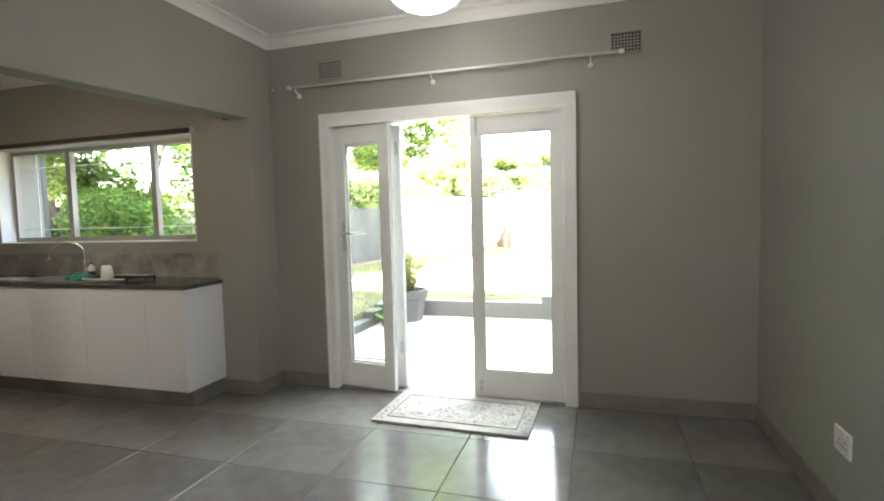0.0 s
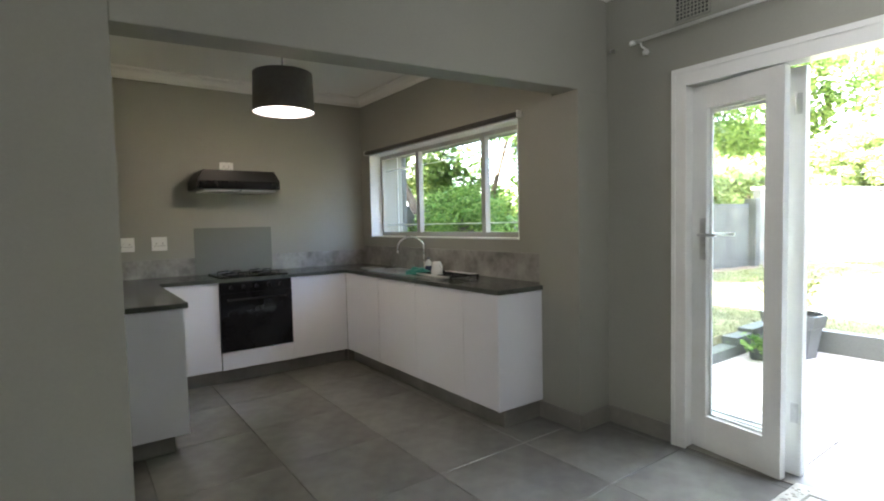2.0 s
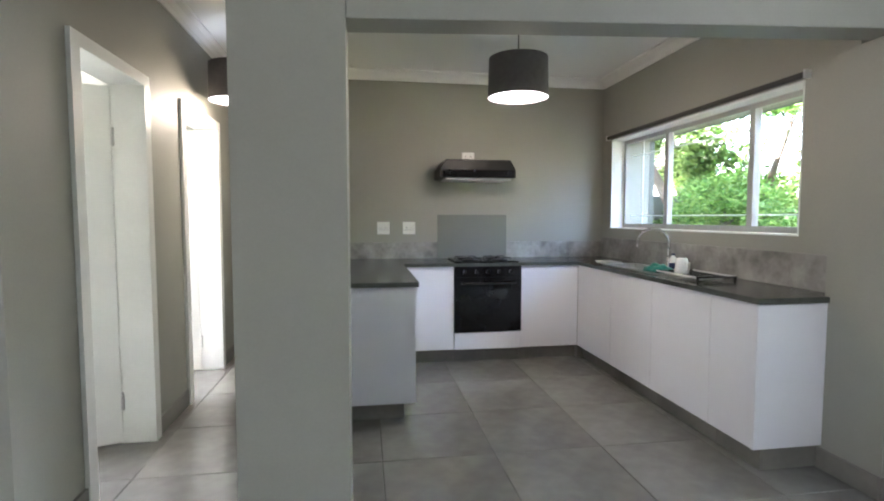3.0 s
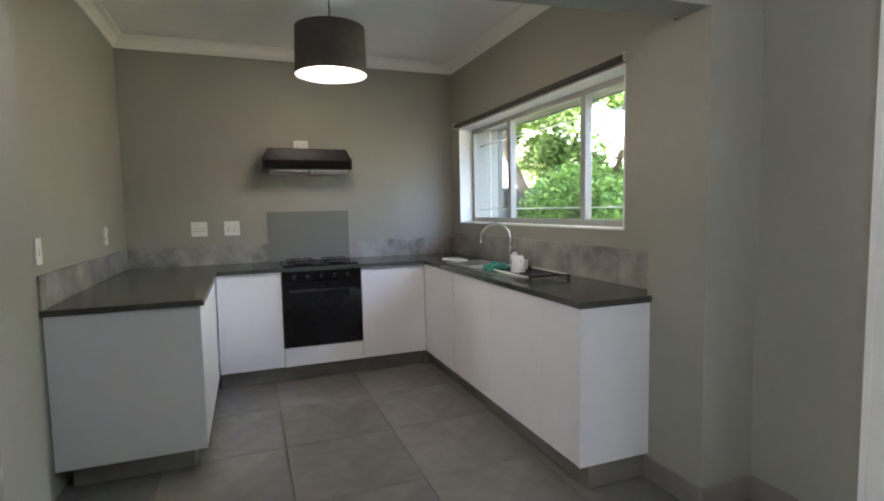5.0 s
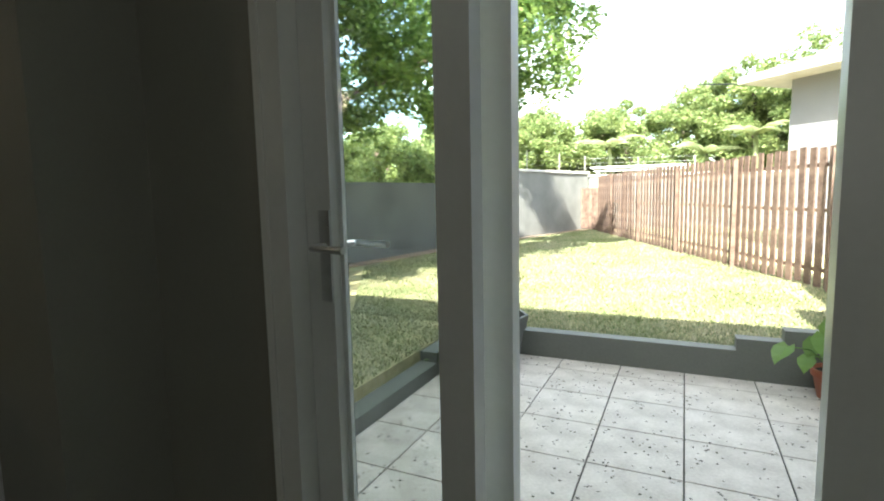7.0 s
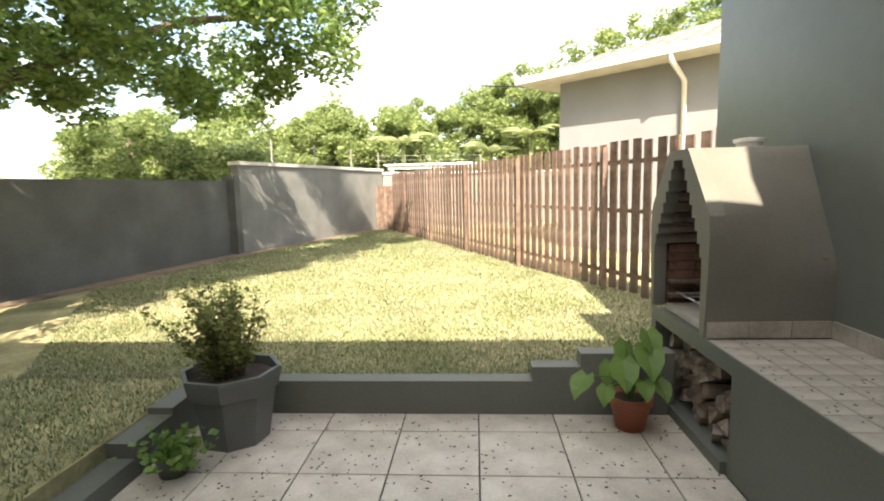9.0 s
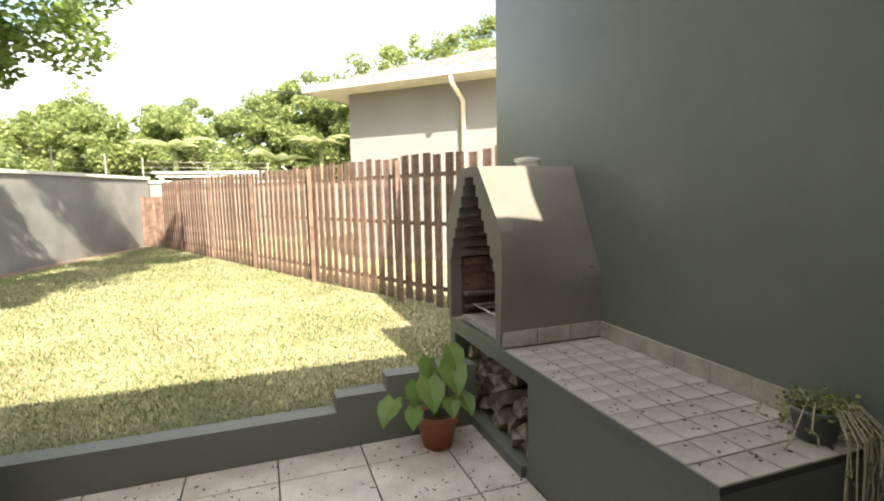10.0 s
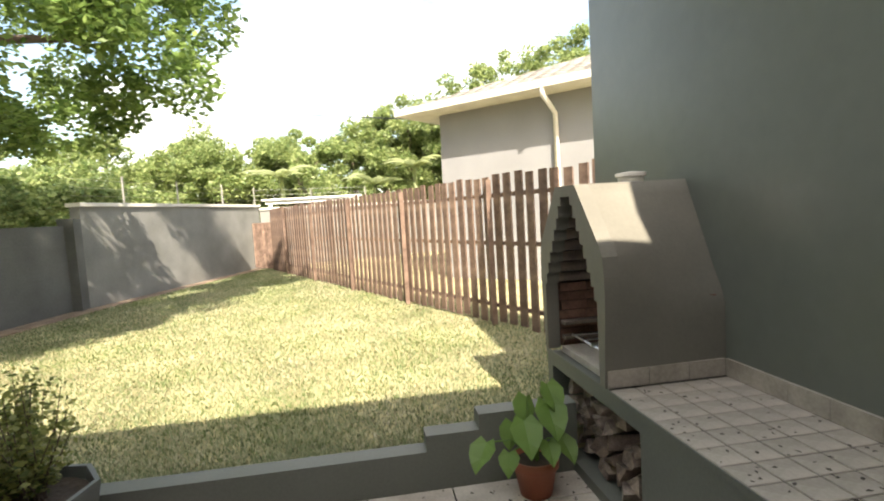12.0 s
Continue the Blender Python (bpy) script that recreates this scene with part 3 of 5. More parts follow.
block("plinth", FRONT_X - 0.075, FRONT_X - 0.06, OY0, OY1, 0.004, 0.125, M_SKIRT, oven, "grey tiled plinth")
block("filler_board", FRONT_X, FRONT_X + 0.018, OY0, OY1, 0.127, 0.272, M_CAB, oven, "white board below the oven")

hob = thing("hob", "black four-plate hob set on the dark worktop", "hob")
block("hob_glass", -5.43, -4.98, 1.81, 2.39, 0.9005, 0.912, M_BLACK, hob, bev=0.003)
for px in (-5.31, -5.09):
    for py in (1.96, 2.24):
        bm = bmesh.new()
        lathe(bm, [(0.0, 0.92), (0.07, 0.92), (0.078, 0.916), (0.08, 0.912)], 24, px, py)
        plate = part("burner", bm, M_BLACKM, hob, smooth=True)
        bm = bmesh.new()
        for k in range(4):
            a = k * math.pi / 2
            tube(bm, [(px + 0.03 * math.cos(a), py + 0.03 * math.sin(a), 0.932), (px + 0.1 * math.cos(a), py + 0.1 * math.sin(a), 0.932), (px + 0.1 * math.cos(a), py + 0.1 * math.sin(a), 0.912)], 0.005, 6)
        part("pan_support", bm, M_BLACKM, plate)

hood = thing("cooker_hood", "slim black cooker hood fixed to the wall over the hob", "cooker hood")
bm = bmesh.new()
prism(bm, [(1.69, 1.665), (2.395, 1.665), (2.395, 1.745), (2.345, 1.83), (1.74, 1.83), (1.69, 1.745)], "x", OVEN, OVEN + 0.42)
bevel(bm, 0.008)
part("canopy", bm, M_BLACKM, hood)
for a, b in ((1.75, 2.04), (2.06, 2.36)):
    block("filter", OVEN + 0.05, OVEN + 0.39, a, b, 1.65, 1.6635, M_STEEL, hood, "pale metal grease filter", bev=0.002)
block("front_lip", OVEN + 0.42, OVEN + 0.44, 1.71, 2.375, 1.67, 1.735, M_BLACK, hood, bev=0.004)


def socket(x, y, z, ax, w=0.12, h=0.12, holes=True, label="white plastic double wall socket", turn=0):
    """A wall plate: its face looks along +x of its own axes."""
    ob = thing("wall_socket" if holes else "light_switch", label, "wall socket" if holes else "light switch", "wall sockets" if holes else "", (x, y, z), turn)
    block("plate", 0, 0.009, -w / 2, w / 2, -h / 2, h / 2, M_PLASTIC, ob, bev=0.003)
    if holes:
        for k in (-0.024, 0.024):
            bm = bmesh.new()
            for dy, dz in ((0, 0.014), (-0.012, -0.008), (0.012, -0.008)):
                tube(bm, [(0.0085, k + dy, dz - 0.01), (0.0097, k + dy, dz - 0.01)], 0.0045, 8)
            part("pin_hole", bm, M_HOLE, ob)
            block("rocker", 0.0092, 0.013, k - 0.008, k + 0.008, 0.028, 0.046, M_PLASTIC, ob)
    else:
        block("rocker", 0.009, 0.014, -0.012, 0.012, -0.02, 0.02, M_PLASTIC, ob, bev=0.001)


socket(OVEN, 1.19, 1.2, 0)
socket(OVEN, 1.44, 1.2, 0)
socket(OVEN, 2.03, 1.9, 0, 0.12, 0.085, label="white plastic wall socket above the cooker hood")
socket(-4.9, KY, 1.19, 0, 0.07, 0.12, turn=90, label="white plastic wall socket above the side worktop")
socket(-3.69, KY, 1.17, 0, 0.07, 0.12, False, "white light switch on the kitchen side wall", 90)
socket(E, 2.45, 0.38, 0, 0.14, 0.1, turn=180, label="white plastic double wall socket low on the wall")


# ---- sink and what stands by it ----
sink = thing("sink", "stainless steel inset sink with a drainer", "sink")
bm = bmesh.new()
for a, b, c, d in ((SX0 - 0.02, SX0 + 0.02, SY0 - 0.02, SY1 + 0.02), (SX1 - 0.02, -3.55, SY0 - 0.02, SY0 + 0.01), (SX1 - 0.02, -3.55, SY1 - 0.01, SY1 + 0.02), (SX0 + 0.02, SX1 - 0.02, SY0 - 0.02, SY0 + 0.02), (SX0 + 0.02, SX1 - 0.02, SY1 - 0.02, SY1 + 0.02), (SX1 - 0.02, SX1 + 0.02, SY0 + 0.01, SY1 - 0.01), (-3.58, -3.55, SY0 + 0.01, SY1 - 0.01)):
    cube(bm, a, b, c, d, 0.9005, 0.908)
part("rim", bm, M_STEEL, sink)
bm = bmesh.new()
cube(bm, SX0 + 0.02, SX1 - 0.02, SY0 + 0.02, SY1 - 0.02, 0.74, 0.742)
for a, b, c, d in ((SX0 + 0.015, SX0 + 0.02, SY0, SY1), (SX1 - 0.02, SX1 - 0.015, SY0, SY1), (SX0, SX1, SY0 + 0.015, SY0 + 0.02), (SX0, SX1, SY1 - 0.02, SY1 - 0.015)):
    cube(bm, max(a, SX0 + 0.004), min(b, SX1 - 0.004), max(c, SY0 + 0.004), min(d, SY1 - 0.004), 0.742, 0.903)
part("bowl", bm, M_STEEL, sink)
bm = bmesh.new()
cube(bm, SX1 + 0.02, -3.58, SY0 + 0.01, SY1 - 0.01, 0.9005, 0.903)
drainer = part("drainer", bm, M_STEEL, sink)
for k in range(6):
    yk = SY0 + 0.03 + k * 0.044
    bm = bmesh.new()
    tube(bm, [(SX1 + 0.05, yk, 0.9035), (-3.61, yk, 0.9035)], 0.004, 6)
    part("ridge", bm, M_STEEL, drainer)

tap = thing("mixer_tap", "chrome swan-neck mixer tap behind the sink", "tap")
tx, ty = -4.22, 3.38
bm = bmesh.new()
lathe(bm, [(0.0, 0.9), (0.028, 0.9), (0.028, 0.912), (0.02, 0.93), (0.018, 0.98), (0.014, 0.99), (0.0, 0.99)], 20, tx, ty)
part("base", bm, M_CHROME, tap, smooth=True)
bm = bmesh.new()
pts = [(tx, ty, 0.98), (tx, ty, 1.1)] + [(tx - 0.13 + 0.13 * math.cos(a), ty - 0.06 + 0.06 * math.cos(a), 1.1 + 0.11 * math.sin(a)) for a in np.linspace(0.3, 3.1, 10)] + [(tx - 0.26, ty - 0.12, 1.06)]
tube(bm, pts, 0.011, 12)
part("spout", bm, M_CHROME, tap, smooth=True)
bm = bmesh.new()
tube(bm, [(tx + 0.018, ty, 0.955), (tx + 0.05, ty - 0.01, 0.965), (tx + 0.075, ty - 0.03, 0.985)], 0.006, 8)
part("lever", bm, M_CHROME, tap, smooth=True)

cloth = thing("dish_cloth", "crumpled teal dish cloth lying on the drainer", "cloth")
bm = bmesh.new()
bmesh.ops.create_icosphere(bm, subdivisions=4, radius=1.0)
for v in bm.verts:
    q = 1 + 0.28 * noise.noise(v.co * 2.3) + 0.14 * noise.noise(v.co * 6.0)
    v.co = Vector((-3.98 + v.co.x * 0.12 * q, 3.14 + v.co.y * 0.085 * q, 0.905 + max(0.0, v.co.z * 0.055 * q)))
part("cloth", bm, M_TEAL, cloth, smooth=True)
cup = thing("cup", "large white upturned mug on the draining board", "cup")
bm = bmesh.new()
lathe(bm, [(0.0, 1.024), (0.03, 1.024), (0.037, 1.017), (0.05, 0.9085), (0.046, 0.9085), (0.034, 1.008), (0.0, 1.016)], 24, -3.72, 3.16)
part("cup_wall", bm, M_CUP, cup, smooth=True)
bm = bmesh.new()
tube(bm, [(-3.682, 3.16, 0.995), (-3.655, 3.155, 0.985), (-3.648, 3.152, 0.955), (-3.672, 3.158, 0.935)], 0.006, 8)
part("handle", bm, M_CUP, cup, smooth=True)
glass = thing("plastic_tub", "small pale plastic tub beside the mug", "tub")
bm = bmesh.new()
lathe(bm, [(0.0, 0.909), (0.03, 0.909), (0.036, 0.98), (0.038, 0.983), (0.034, 0.98), (0.028, 0.913), (0.0, 0.913)], 18, -3.82, 3.25)
part("tub", bm, M_COPE, glass, smooth=True)
rack = thing("dish_rack", "dark low dish rack with pale side rails", "dish rack")
for yk in (3.06, 3.34):
    bm = bmesh.new()
    tube(bm, [(-3.86, yk, 0.925), (-3.42, yk, 0.925)], 0.006, 8)
    part("rail", bm, M_PLASTIC, rack, "pale plastic rail", smooth=True)
for xk in (-3.86, -3.42):
    bm = bmesh.new()
    tube(bm, [(xk, 3.06, 0.925), (xk, 3.34, 0.925)], 0.006, 8)
    part("end_rail", bm, M_BLACKM, rack, smooth=True)
    for yk in (3.07, 3.33):
        block("foot", xk - 0.006, xk + 0.006, yk - 0.006, yk + 0.006, 0.9, 0.925, M_BLACKM, rack)
for k in range(10):
    bm = bmesh.new()
    tube(bm, [(-3.83 + k * 0.042, 3.06, 0.921), (-3.83 + k * 0.042, 3.34, 0.921)], 0.0025, 5)
    part("wire", bm, M_BLACKM, rack)
bottle = thing("soap_bottle", "small dark blue and white bottle of dish soap by the tap", "bottle")
bm = bmesh.new()
lathe(bm, [(0, 0.9), (0.026, 0.9), (0.028, 0.912), (0.028, 0.955)], 18, -4.13, 3.36)
part("bottle_body", bm, M_NAVY, bottle, "dark blue lower body", smooth=True)
bm = bmesh.new()
lathe(bm, [(0.0285, 0.955), (0.0285, 0.985), (0.012, 1.005), (0.012, 1.012), (0, 1.012)], 18, -4.13, 3.36)
part("label_band", bm, M_CUP, bottle, "white shoulder", smooth=True)
bm = bmesh.new()
lathe(bm, [(0, 1.012), (0.013, 1.012), (0.013, 1.027), (0, 1.028)], 12, -4.13, 3.36)
part("cap", bm, M_NAVY, bottle)
board = thing("soap_dish", "small white dish on the worktop near the tap", "dish")
bm = bmesh.new()
cube(bm, -4.92, -4.7, 3.10, 3.24, 0.901, 0.912)
bevel(bm, 0.004)
part("dish", bm, M_CUP, board)


# ---- lamps ----
def pendant(x, y, zb, r=0.2, h=0.27):
    ob = thing("pendant_lamp", "grey fabric drum pendant lamp with a lit white diffuser", "pendant lamp", "pendant lamps", (x, y, zb))
    bm = bmesh.new()
    lathe(bm, [(r, 0), (r * 0.965, h), (r * 0.965 - 0.004, h), (r - 0.004, 0), (r, 0)], 40)
    part("shade", bm, M_SHADE, ob, smooth=True)
    bm = bmesh.new()
    lathe(bm, [(0, 0.006), (r - 0.006, 0.006), (r - 0.006, 0.012), (0, 0.012)], 40)
    part("diffuser", bm, M_LIT, ob, "white lit diffuser disc")
    bm = bmesh.new()
    for k in range(3):
        a = k * 2.094
        tube(bm, [(0, 0, h - 0.02), ((r - 0.01) * math.cos(a), (r - 0.01) * math.sin(a), h - 0.015)], 0.003, 6)
    part("spider", bm, M_STEEL, ob)
    bm = bmesh.new()
    tube(bm, [(0, 0, h - 0.1), (0, 0, KCEIL - zb - 0.03)], 0.004, 6)
    part("cord", bm, M_BLACKM, ob)
    bm = bmesh.new()
    lathe(bm, [(0, KCEIL - zb), (0.045, KCEIL - zb), (0.045, KCEIL - zb - 0.012), (0.02, KCEIL - zb - 0.07), (0, KCEIL - zb - 0.07)], 20)
    part("ceiling_rose", bm, M_BLACKM, ob, smooth=True)
    lamp("pendant_bulb", "POINT", pose(x, y, zb - 0.05), 0.7, (1.0, 0.80, 0.58)).data.shadow_soft_size = 0.1


pendant(-4.0, 2.07, 2.13, 0.21)
pendant(-4.6, 0.07, 2.17)

dome = thing("ceiling_light", "round white lit glass dome ceiling light", "ceiling light", at=(-0.86, 2.86, 2.66))
bm = bmesh.new()
lathe(bm, [(0.0, -0.15)] + [(0.22 * math.sin(a), -0.02 - 0.13 * math.cos(a)) for a in np.linspace(0.2, 1.5, 8)], 36)
part("glass_dome", bm, glow("lit_dome", (1, 1, 1), 0.16), dome, smooth=True)
bm = bmesh.new()
lathe(bm, [(0.0, 0.13), (0.1, 0.13), (0.1, 0.01), (0.225, 0), (0.225, -0.02), (0, -0.02)], 36)
part("base_ring", bm, M_WHITE, dome)
lamp("ceiling_bulb", "POINT", pose(-0.86, 2.86, 2.41), 0.35, (1.0, 0.98, 0.95)).data.shadow_soft_size = 0.12


# ---- living room ----
rod = thing("curtain_rod", "white metal curtain rod with brackets over the door", "curtain rod")
ry, rz = D - 0.075, 2.365
bm = bmesh.new()
tube(bm, [(-2.2, ry, rz), (0.22, ry, rz)], 0.009, 10)
part("pole", bm, M_WHITE, rod, smooth=True)
for x in (-2.22, 0.21):
    bm = bmesh.new()
    lathe(bm, [(0, -0.02), (0.014, -0.014), (0.017, 0), (0.014, 0.014), (0, 0.02)], 12)
    for v in bm.verts:
        v.co = Vector((x + v.co.z, ry + v.co.x, rz + v.co.y))
    part("finial", bm, M_WHITE, rod, smooth=True)
for x in (-2.17, -1.07, 0.02):
    bm = bmesh.new()
    tube(bm, [(x, D, rz - 0.045), (x, ry + 0.01, rz - 0.03), (x, ry, rz - 0.008)], 0.006, 8)
    lathe(bm, [(0, rz - 0.075), (0.016, rz - 0.07), (0.02, rz - 0.055), (0.012, rz - 0.04), (0, rz - 0.038)], 12, x, D - 0.02)
    part("bracket", bm, M_WHITE, rod, smooth=True)
hook = thing("wall_hook", "small metal curtain tie-back hook in the corner", "hook")
bm = bmesh.new()
tube(bm, [(-2.4, D, 2.38), (-2.4, D - 0.03, 2.38), (-2.4, D - 0.035, 2.37)], 0.008, 8)
part("peg", bm, M_STEEL, hook)


def air_brick(x, z, w=0.18, h=0.12):
    ob = thing("air_vent", "grey pierced air brick high on the wall", "air vent", "air vents", (x, D, z))
    block("backing", -w / 2, w / 2, -0.004, 0, -h / 2, h / 2, M_HOLE, ob)
    bm = bmesh.new()
    for a, b, c, d in ((-w / 2 - 0.008, w / 2 + 0.008, h / 2, h / 2 + 0.008), (-w / 2 - 0.008, w / 2 + 0.008, -h / 2 - 0.008, -h / 2), (-w / 2 - 0.008, -w / 2, -h / 2, h / 2), (w / 2, w / 2 + 0.008, -h / 2, h / 2)):
        cube(bm, a, b, -0.012, 0, c, d)
    part("frame", bm, M_WALL, ob)
    for k in range(1, 9):
        block("slat", -w / 2 + w / 9 * k - 0.003, -w / 2 + w / 9 * k + 0.003, -0.008, -0.004, -h / 2, h / 2, M_WALL, ob)
    for k in range(1, 6):
        block("slat", -w / 2, w / 2, -0.0078, -0.0042, -h / 2 + h / 6 * k - 0.003, -h / 2 + h / 6 * k + 0.003, M_WALL, ob)


air_brick(-1.90, 2.49)
air_brick(0.24, 2.44)

mat_ob = thing("door_mat", "cream woven door mat with a grey floral pattern", "rug", at=(-0.86, 3.33, 0.004), turn=-1.5)
bm = bmesh.new()
nx, ny = 40, 22
grid = [[bm.verts.new((-0.52 + 1.04 * i / nx, -0.29 + 0.58 * j / ny, 0.012 + 0.0025 * noise.noise(Vector((i * 0.35, j * 0.35, 0))))) for j in range(ny + 1)] for i in range(nx + 1)]
for i in range(nx):
    for j in range(ny):
        bm.faces.new((grid[i][j], grid[i + 1][j], grid[i + 1][j + 1], grid[i][j + 1]))
cube(bm, -0.52, 0.52, -0.29, 0.29, 0.0, 0.009)
part("weave", bm, M_RUG, mat_ob)
bm = bmesh.new()
for a, b, c, d in ((-0.44, 0.44, 0.205, 0.215), (-0.44, 0.44, -0.215, -0.205), (-0.44, -0.43, -0.205, 0.205), (0.43, 0.44, -0.205, 0.205)):
    cube(bm, a, b, c, d, 0.012, 0.0155)
part("border", bm, M_RUG2, mat_ob, "grey woven border line")
bm = bmesh.new()
for k in range(420):
    x, y = random.uniform(-0.41, 0.41), random.uniform(-0.18, 0.18)
    if random.random() < 0.3:
        x = random.choice((-1, 1)) * random.uniform(0.45, 0.51)
        y = random.uniform(-0.27, 0.27)
    a, r = random.uniform(0, 6.28), random.uniform(0.006, 0.016)
    ring = [bm.verts.new((x + r * math.cos(a + q) * (1 if q % 3 < 1 else 0.45), y + r * math.sin(a + q) * 0.7, 0.0158)) for q in (0, 1.25, 2.5, 3.75, 5.0)]
    bm.faces.new(ring)
tagged(part("flower_motif", bm, M_RUG2, mat_ob, "scattered grey floral motifs"), kind="stuff")


# ---- passage doors ----
def inner_door(name, x0, x1, swing, label):
    fr = structure(new(name), label)
    y0, y1 = PASS - 0.17, PASS + 0.02
    for a, b, c, d in ((x0 - 0.06, x0 + 0.012, 0, 2.1), (x1 - 0.012, x1 + 0.06, 0, 2.1), (x0 + 0.012, x1 - 0.012, 2.038, 2.1)):
        block("frame", a, b, y0, y1, c, d, M_WHITE, fr, bev=0.004)
    leaf = new("leaf")
    leaf.parent = fr
    leaf.matrix_basis = pose(x0 + 0.02, PASS - 0.16, 0.008, 0, 0, -swing)
    w = x1 - x0 - 0.02
    block("door_slab", 0, w, -0.04, 0, 0, 2.02, M_WHITE, leaf, bev=0.003)
    bm = bmesh.new()
    cube(bm, w - 0.07, w - 0.035, 0.0, 0.006, 0.95, 1.12)
    tube(bm, [(w - 0.052, 0.004, 1.06), (w - 0.052, 0.05, 1.06), (w - 0.15, 0.055, 1.06)], 0.008, 8)
    part("door_handle", bm, M_STEEL, leaf, "brushed steel lever handle")
    for z in (0.25, 1.75):
        part("hinge", bmesh_of(lambda bm: tube(bm, [(-0.004, 0.006, z - 0.05), (-0.004, 0.006, z + 0.05)], 0.009, 8)), M_STEEL, fr).matrix_basis = pose(x0 + 0.02, PASS - 0.16, 0)


inner_door("door_4", -3.64, -2.96, 72, "white bedroom door standing open off the passage")
inner_door("door_5", -5.08, -4.28, 80, "white door standing open further down the passage")
# Unseen windows added in the south wall, framing the two fill lamps
for i, (a, b, zb) in enumerate(((-5.4, -3.0, 0.95), (0.42, 0.88, 1.65))):
    w2 = structure(new("window_%d" % (i + 2)), "white framed unseen window added behind the camera")
    bm = bmesh.new()
    for x in (a, (a + b) / 2 - 0.025, b - 0.05):
        cube(bm, x, x + 0.05, -3.32, -3.27, zb, 2.05)
    cube(bm, a, b, -3.32, -3.27, zb, zb + 0.05)
    cube(bm, a, b, -3.32, -3.27, 2.0, 2.05)
    part("window_frame", bm, M_WHITE, w2)


# ---- patio ----
patio = structure(block("patio", -2.9, 0.9, D2 + 0.05, 7.0, -0.3, PATIO - 0.008, M_DARK_GROUT), "patio bed with dark joints")
kerb = tagged(new("retaining_kerb"), "low dark grey plastered kerb wall round the patio", kind="structure")


def kerb_piece(x0, x1, y0, y1, z1):
    block("kerb_block", x0, x1, y0, y1, -0.3, z1, M_EXT, kerb, bev=0.008)


KF = 6.97
kerb_piece(-2.95, -0.665, KF, KF + 0.13, 0.14)
kerb_piece(-0.665, -0.36, KF, KF + 0.13, 0.232)
kerb_piece(-0.36, 0.22, KF, KF + 0.13, 0.32)
kerb_piece(-2.95, -2.80, 6.55, KF, 0.14)
kerb_piece(-2.95, -2.80, 6.2, 6.55, 0.10)
kerb_piece(-2.95, -2.80, 3.92, 6.2, 0.02)
structure(block("wall_boundary", 0.88, 1.1, D2, 8.0, -0.3, 3.9, M_BOUND, bev=0.01), "tall dark grey plastered boundary wall")

# ---- built-in braai ----
CX, CT, BY0, BY1, CY0 = 0.22, 0.54, 6.57, 7.41, 5.1
braai = thing("braai", "built-in masonry barbecue with a stepped brick opening", "barbecue")
wall_x = 0.879
for nm, y0_, y1_, z0_, z1_, xb in (("counter_block", CY0, 6.27, PATIO, CT - 0.03, CX), ("pier", 7.33, BY1, PATIO, CT - 0.03, CX), ("lintel", 6.27, 7.33, CT - 0.1, CT - 0.03, CX), ("niche_floor", 6.27, 7.33, PATIO, -0.02, CX), ("niche_back", 6.27, 7.33, -0.02, CT - 0.1, wall_x - 0.06)):
    block(nm, xb, wall_x, y0_, y1_, z0_, z1_, M_EXT, braai)
block("front_edge", CX - 0.006, CX, CY0, BY1, CT - 0.03, CT - 0.002, M_EXT, braai)
bm = bmesh.new()
cube(bm, CX - 0.03, CX, 6.29, BY1, PATIO, -0.015)
part("niche_ledge", bm, M_EXT, braai)
# hood: outline in y, z, hollowed behind a stepped opening
mid = 6.99


FRONT_PROFILE = [(0.5, 0.42), (0.75, 0.438), (0.95, 0.452), (1.1, 0.452), (1.2, 0.438), (1.25, 0.41), (1.57, 0.14)]
BACK_PROFILE = [(0.5, 0.42), (0.92, 0.42), (1.0, 0.39), (1.1, 0.335), (1.56, 0.12), (1.58, 0.12)]


def side_y(z, pts=FRONT_PROFILE):
    """Distance of the hood's outside from its middle at a height."""
    for (za, wa), (zb, wb) in zip(pts, pts[1:]):
        if z <= zb:
            return wa + (wb - wa) * (z - za) / (zb - za)
    return pts[-1][1]


levels = [CT, 0.65, 0.75, 0.85, 0.92, 1.0, 1.05, 1.1, 1.15, 1.2, 1.225, 1.25, 1.3, 1.4, 1.5, 1.57]


def hood_outline(share):
    """The hood's outline in y, z; share 0 at the front, 1 at the wall."""
    w = [side_y(z) * (1 - share) + side_y(z, BACK_PROFILE) * share for z in levels]
    return [(mid - a, z) for a, z in zip(w, levels)] + [(mid + a * 0.97, z) for a, z in zip(reversed(w), reversed(levels))]


stair = [(0.365, 0.97), (0.336, 1.04), (0.302, 1.11), (0.264, 1.18), (0.224, 1.25), (0.184, 1.32), (0.144, 1.39), (0.106, 1.46), (0.07, 1.51)]
inner, z_was = [], CT
for half, z in stair:
    inner += [(half, z_was), (half, z)]
    z_was = z
bm = bmesh.new()
prism(bm, hood_outline(0) + [(mid + w, z) for w, z in inner] + [(mid - w, z) for w, z in reversed(inner)], "x", CX - 0.012, CX + 0.07)
part("front_arch", bm, M_BRAAI, braai, "taupe plastered rim round the stepped opening")
bm = bmesh.new()
shell = [[bm.verts.new((CX + 0.069 + (wall_x - CX - 0.069) * f, y, z)) for y, z in hood_outline(f)] for f in (0, 0.2, 0.4, 0.6, 0.8, 1.0)]
for A, B in zip(shell, shell[1:]):
    for i in range(len(A) - 1):
        bm.faces.new((A[i], A[i + 1], B[i + 1], B[i]))
